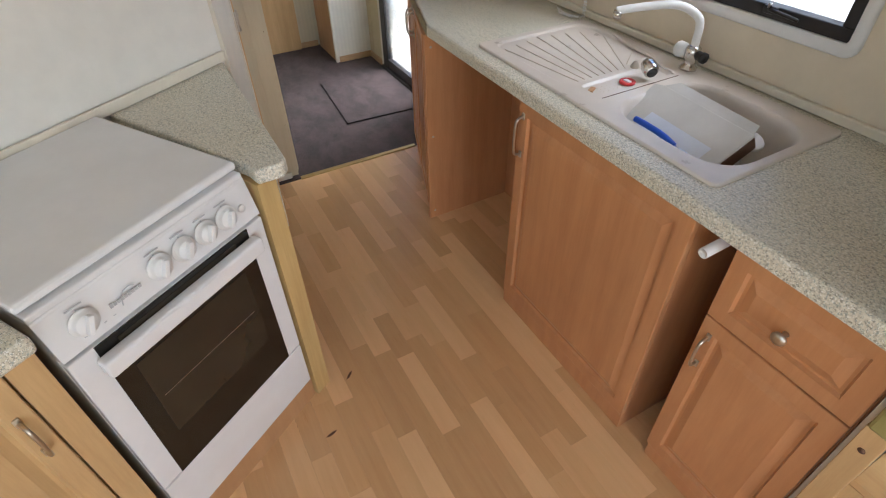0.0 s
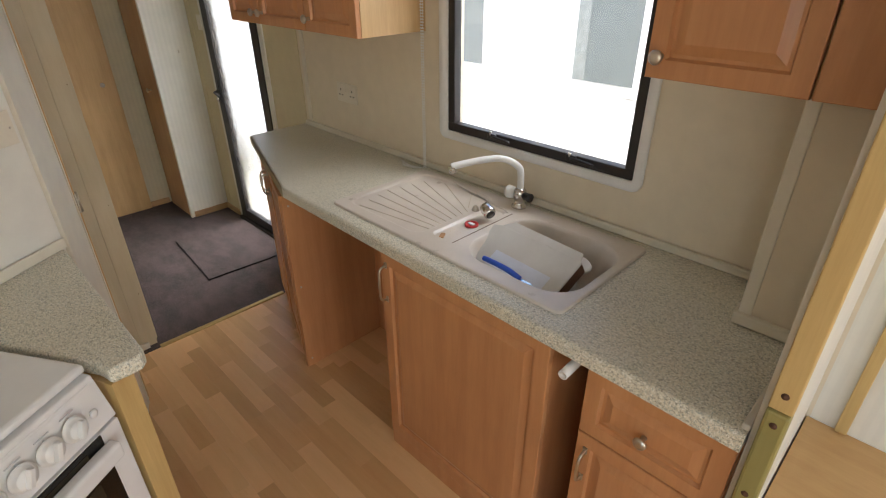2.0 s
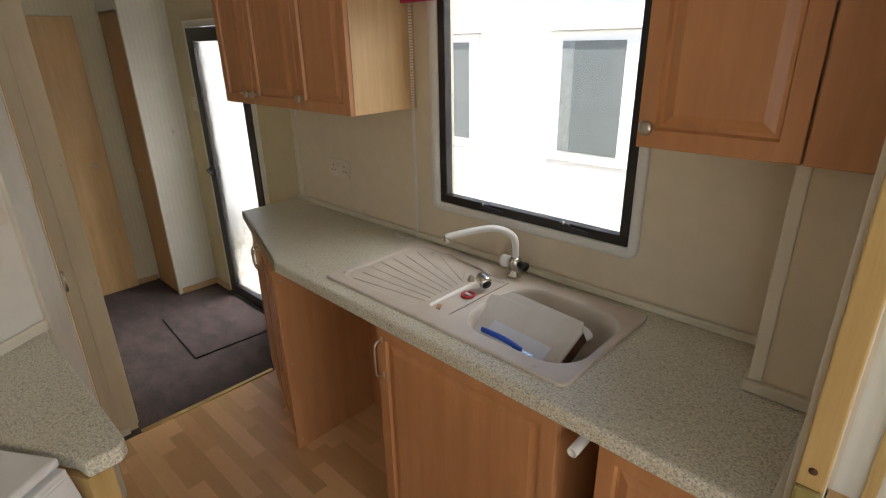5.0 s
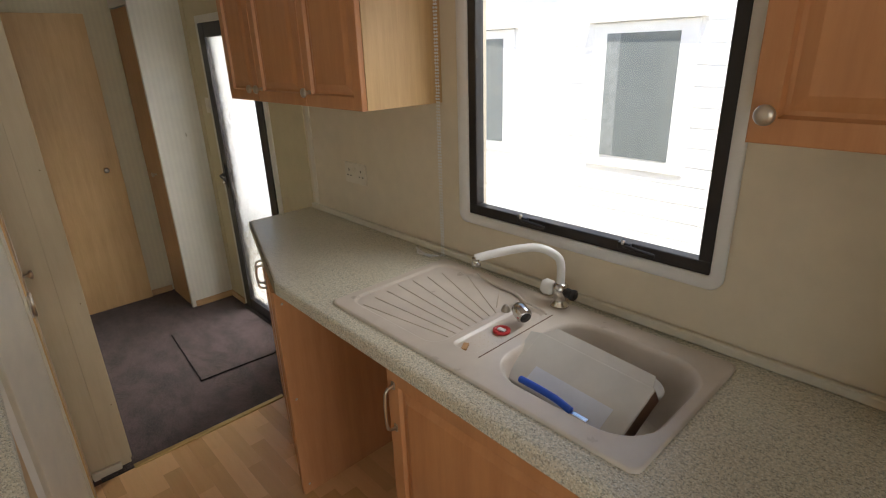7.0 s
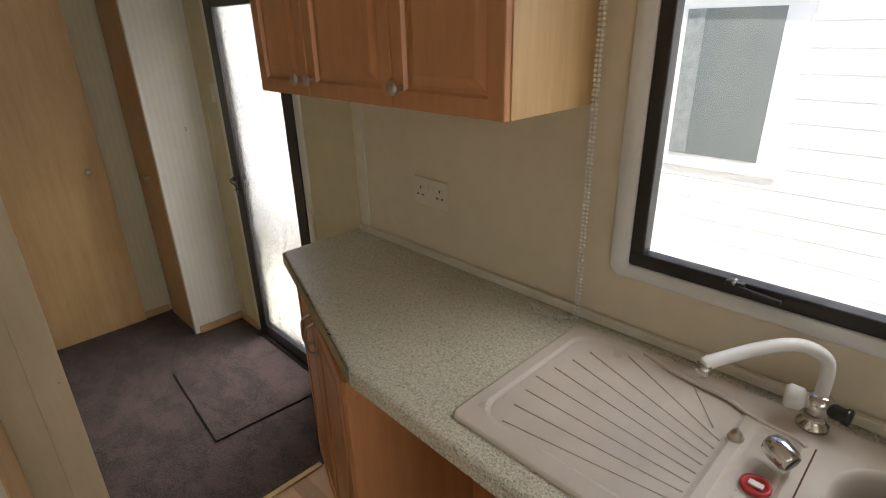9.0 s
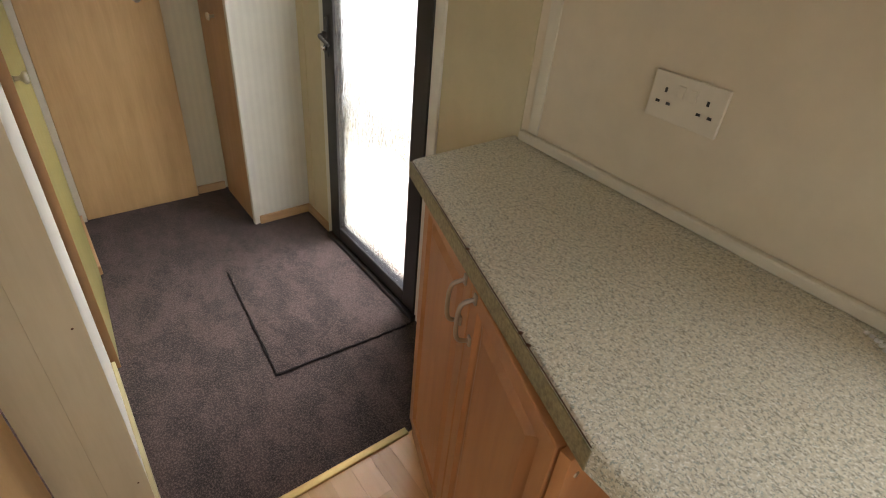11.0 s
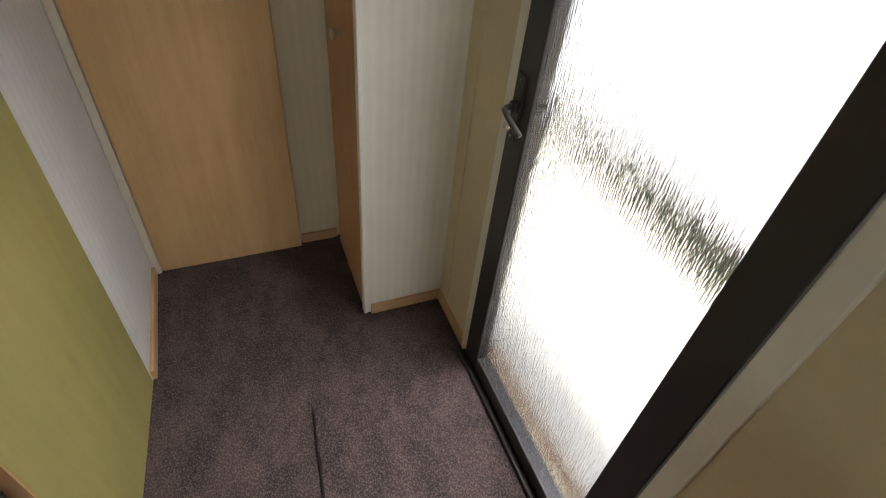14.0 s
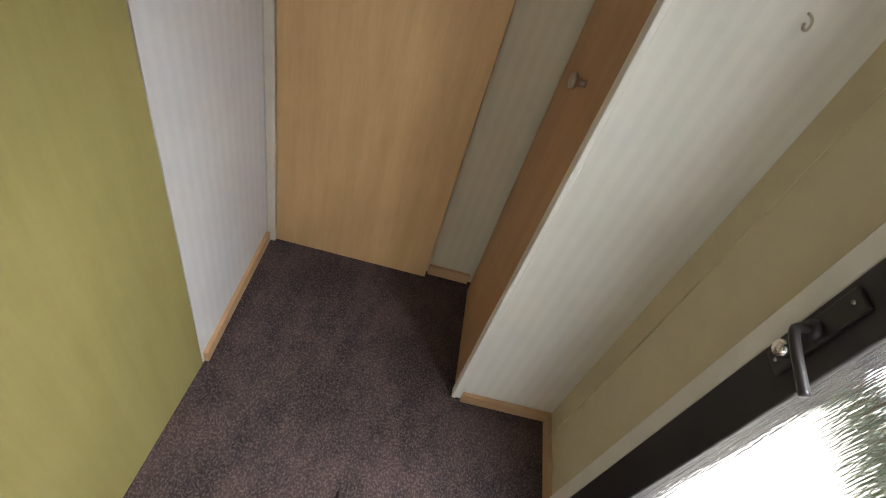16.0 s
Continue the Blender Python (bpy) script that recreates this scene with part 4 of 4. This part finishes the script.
part("back_flap", prism([(0.070, -0.150), (0.098, -0.140), (0.100, 0.120), (0.070, 0.150)], -0.004, -0.0015), CARD, bag, "folded white flap")
brush = thing("blue_brush", pose(1.358, 1.13, 0.886, 0, 0, -3), "blue plastic brush handle in the sink", "brush")
part("grip", tube([(0, 0.08, 0.004), (0, 0.03, 0.006), (0, -0.02, 0.005), (0, -0.06, -0.004)], 0.008, 8), BLUE, brush)
part("blade", box(-0.006, 0.006, -0.10, -0.055, -0.009, -0.005, 0.001), CHROME, brush)
# three bottle caps standing in the bowl
for i, (x, y, r, h) in enumerate(((1.572, 1.190, 0.026, 0.092), (1.592, 1.128, 0.034, 0.076), (1.580, 1.052, 0.030, 0.098))):
    cup = thing("bottle_cap", pose(x, y, TOP - 0.151, 0, 0, 20 * i), "small white plastic bottle cap standing in the sink", "pot", "pots in the sink")
    part("shell", lathe([(r * 0.92, 0), (r, 0.004), (r, h - 0.010), (r * 0.93, h - 0.003), (r * 0.7, h), (r * 0.3, h + 0.001)]), WHITE_PLASTIC, cup)
# a wide disc lid lying beside the caps
lid = thing("disc_lid", pose(1.560, 1.005, TOP - 0.030, 14, -10, 25), "white plastic disc lid with a fold-down tab resting in the sink", "saucer")
part("disc", lathe([(0.030, -0.007), (0.035, -0.005), (0.0355, 0.0), (0.033, 0.003), (0.030, 0.0015), (0.010, 0.001)], None, 28), WHITE_PLASTIC, lid)
part("tab", tube([(-0.018, 0.004, 0.003), (0.0, 0.0, 0.006), (0.020, -0.006, 0.003)], 0.0022, 6), WHITE_PLASTIC, lid)
knobs = thing("chrome_tap_cap", pose(1.540, 1.345, TOP + 0.022, 0, 75, 66), "loose chrome tap handle on the drainer", "tap part")
part("cup", lathe([(0.016, 0), (0.021, 0.006), (0.022, 0.03), (0.018, 0.045), (0.010, 0.05)], pose(-0.012, 0, -0.01)), CHROME, knobs)
part("hole", lathe([(0.015, 0), (0.015, 0.001)], pose(-0.012, 0, -0.0106), 16), BLACK, knobs)
plug = thing("red_disc", pose(1.479, 1.366, TOP + 0.002), "small red plastic disc on the sink", "disc")
part("rim", lathe([(0.023, 0), (0.023, 0.006), (0.017, 0.006), (0.016, 0.003)]), RED, plug)
part("centre", box(-0.006, 0.006, -0.011, 0.011, 0.003, 0.0075, 0.001), WHITE_PLASTIC, plug)
part("tap_insert", lathe([(0.011, 0), (0.014, 0.006), (0.009, 0.018), (0.004, 0.024)]), NICKEL, tagged(new("tap_insert_loose"), "loose metal tap insert on the drainer", "tap part"), "", pose(1.564, 1.425, TOP + 0.004))
tagged(part("soap_sliver", box(-0.016, 0.016, -0.008, 0.008, 0.0, 0.006, 0.003), BEECH_EDGE, None, "", pose(1.358, 1.380, TOP + 0.001, 0, 0, 30)), "worn brown sliver of soap on the sink tray", "soap")
leaf_spots = ((0.540, 1.475, 40), (0.408, 1.293, 10))
for x, y, a in leaf_spots:
    leaf = prism([(-0.02, 0), (-0.008, -0.005), (0.008, -0.004), (0.02, 0.001), (0.008, 0.004), (-0.008, 0.003)], 0.0008, 0.0022)
    tagged(part("dry_leaf", leaf, SHADOW_GAP, None, "", pose(x, y, 0, 0, 0, a)), "small dry leaf on the laminate", "leaf")

# ---- laminate strips ----
rnd = random.Random(5)
LEN, WID = 0.30, 0.066
strips = {}


def strip_mesh(length):
    key = round(length, 2)
    if key not in strips:
        strips[key] = mesh_of("strip", box(0.0001, WID - 0.0001, 0.0001, key - 0.0001, -0.003, 0.0, 0.0002, 1), LAMINATE)
    return strips[key]


rest = bmesh.new()
for col in range(47):
    x = -1.33 + col * WID
    y = FLOOR_Y - 0.005
    length = (0.13, 0.34, 0.22)[col % 3]
    while y > -2.9:
        if 0.0 < x < 1.72 and y > 0.3:
            ob = new("strip", strip_mesh(length))
            ob.location, ob.parent = (x, y - length, 0.0), floor
        else:
            cube(rest, x + 0.0003, x + WID - 0.0003, y - length + 0.0003, y - 0.0003, -0.003, 0.0)
        y -= length
        length = rnd.choice((0.22, 0.28, 0.34, 0.40))
tagged(part("outer_strips", rest, LAMINATE, floor), "", "", "", "stuff")
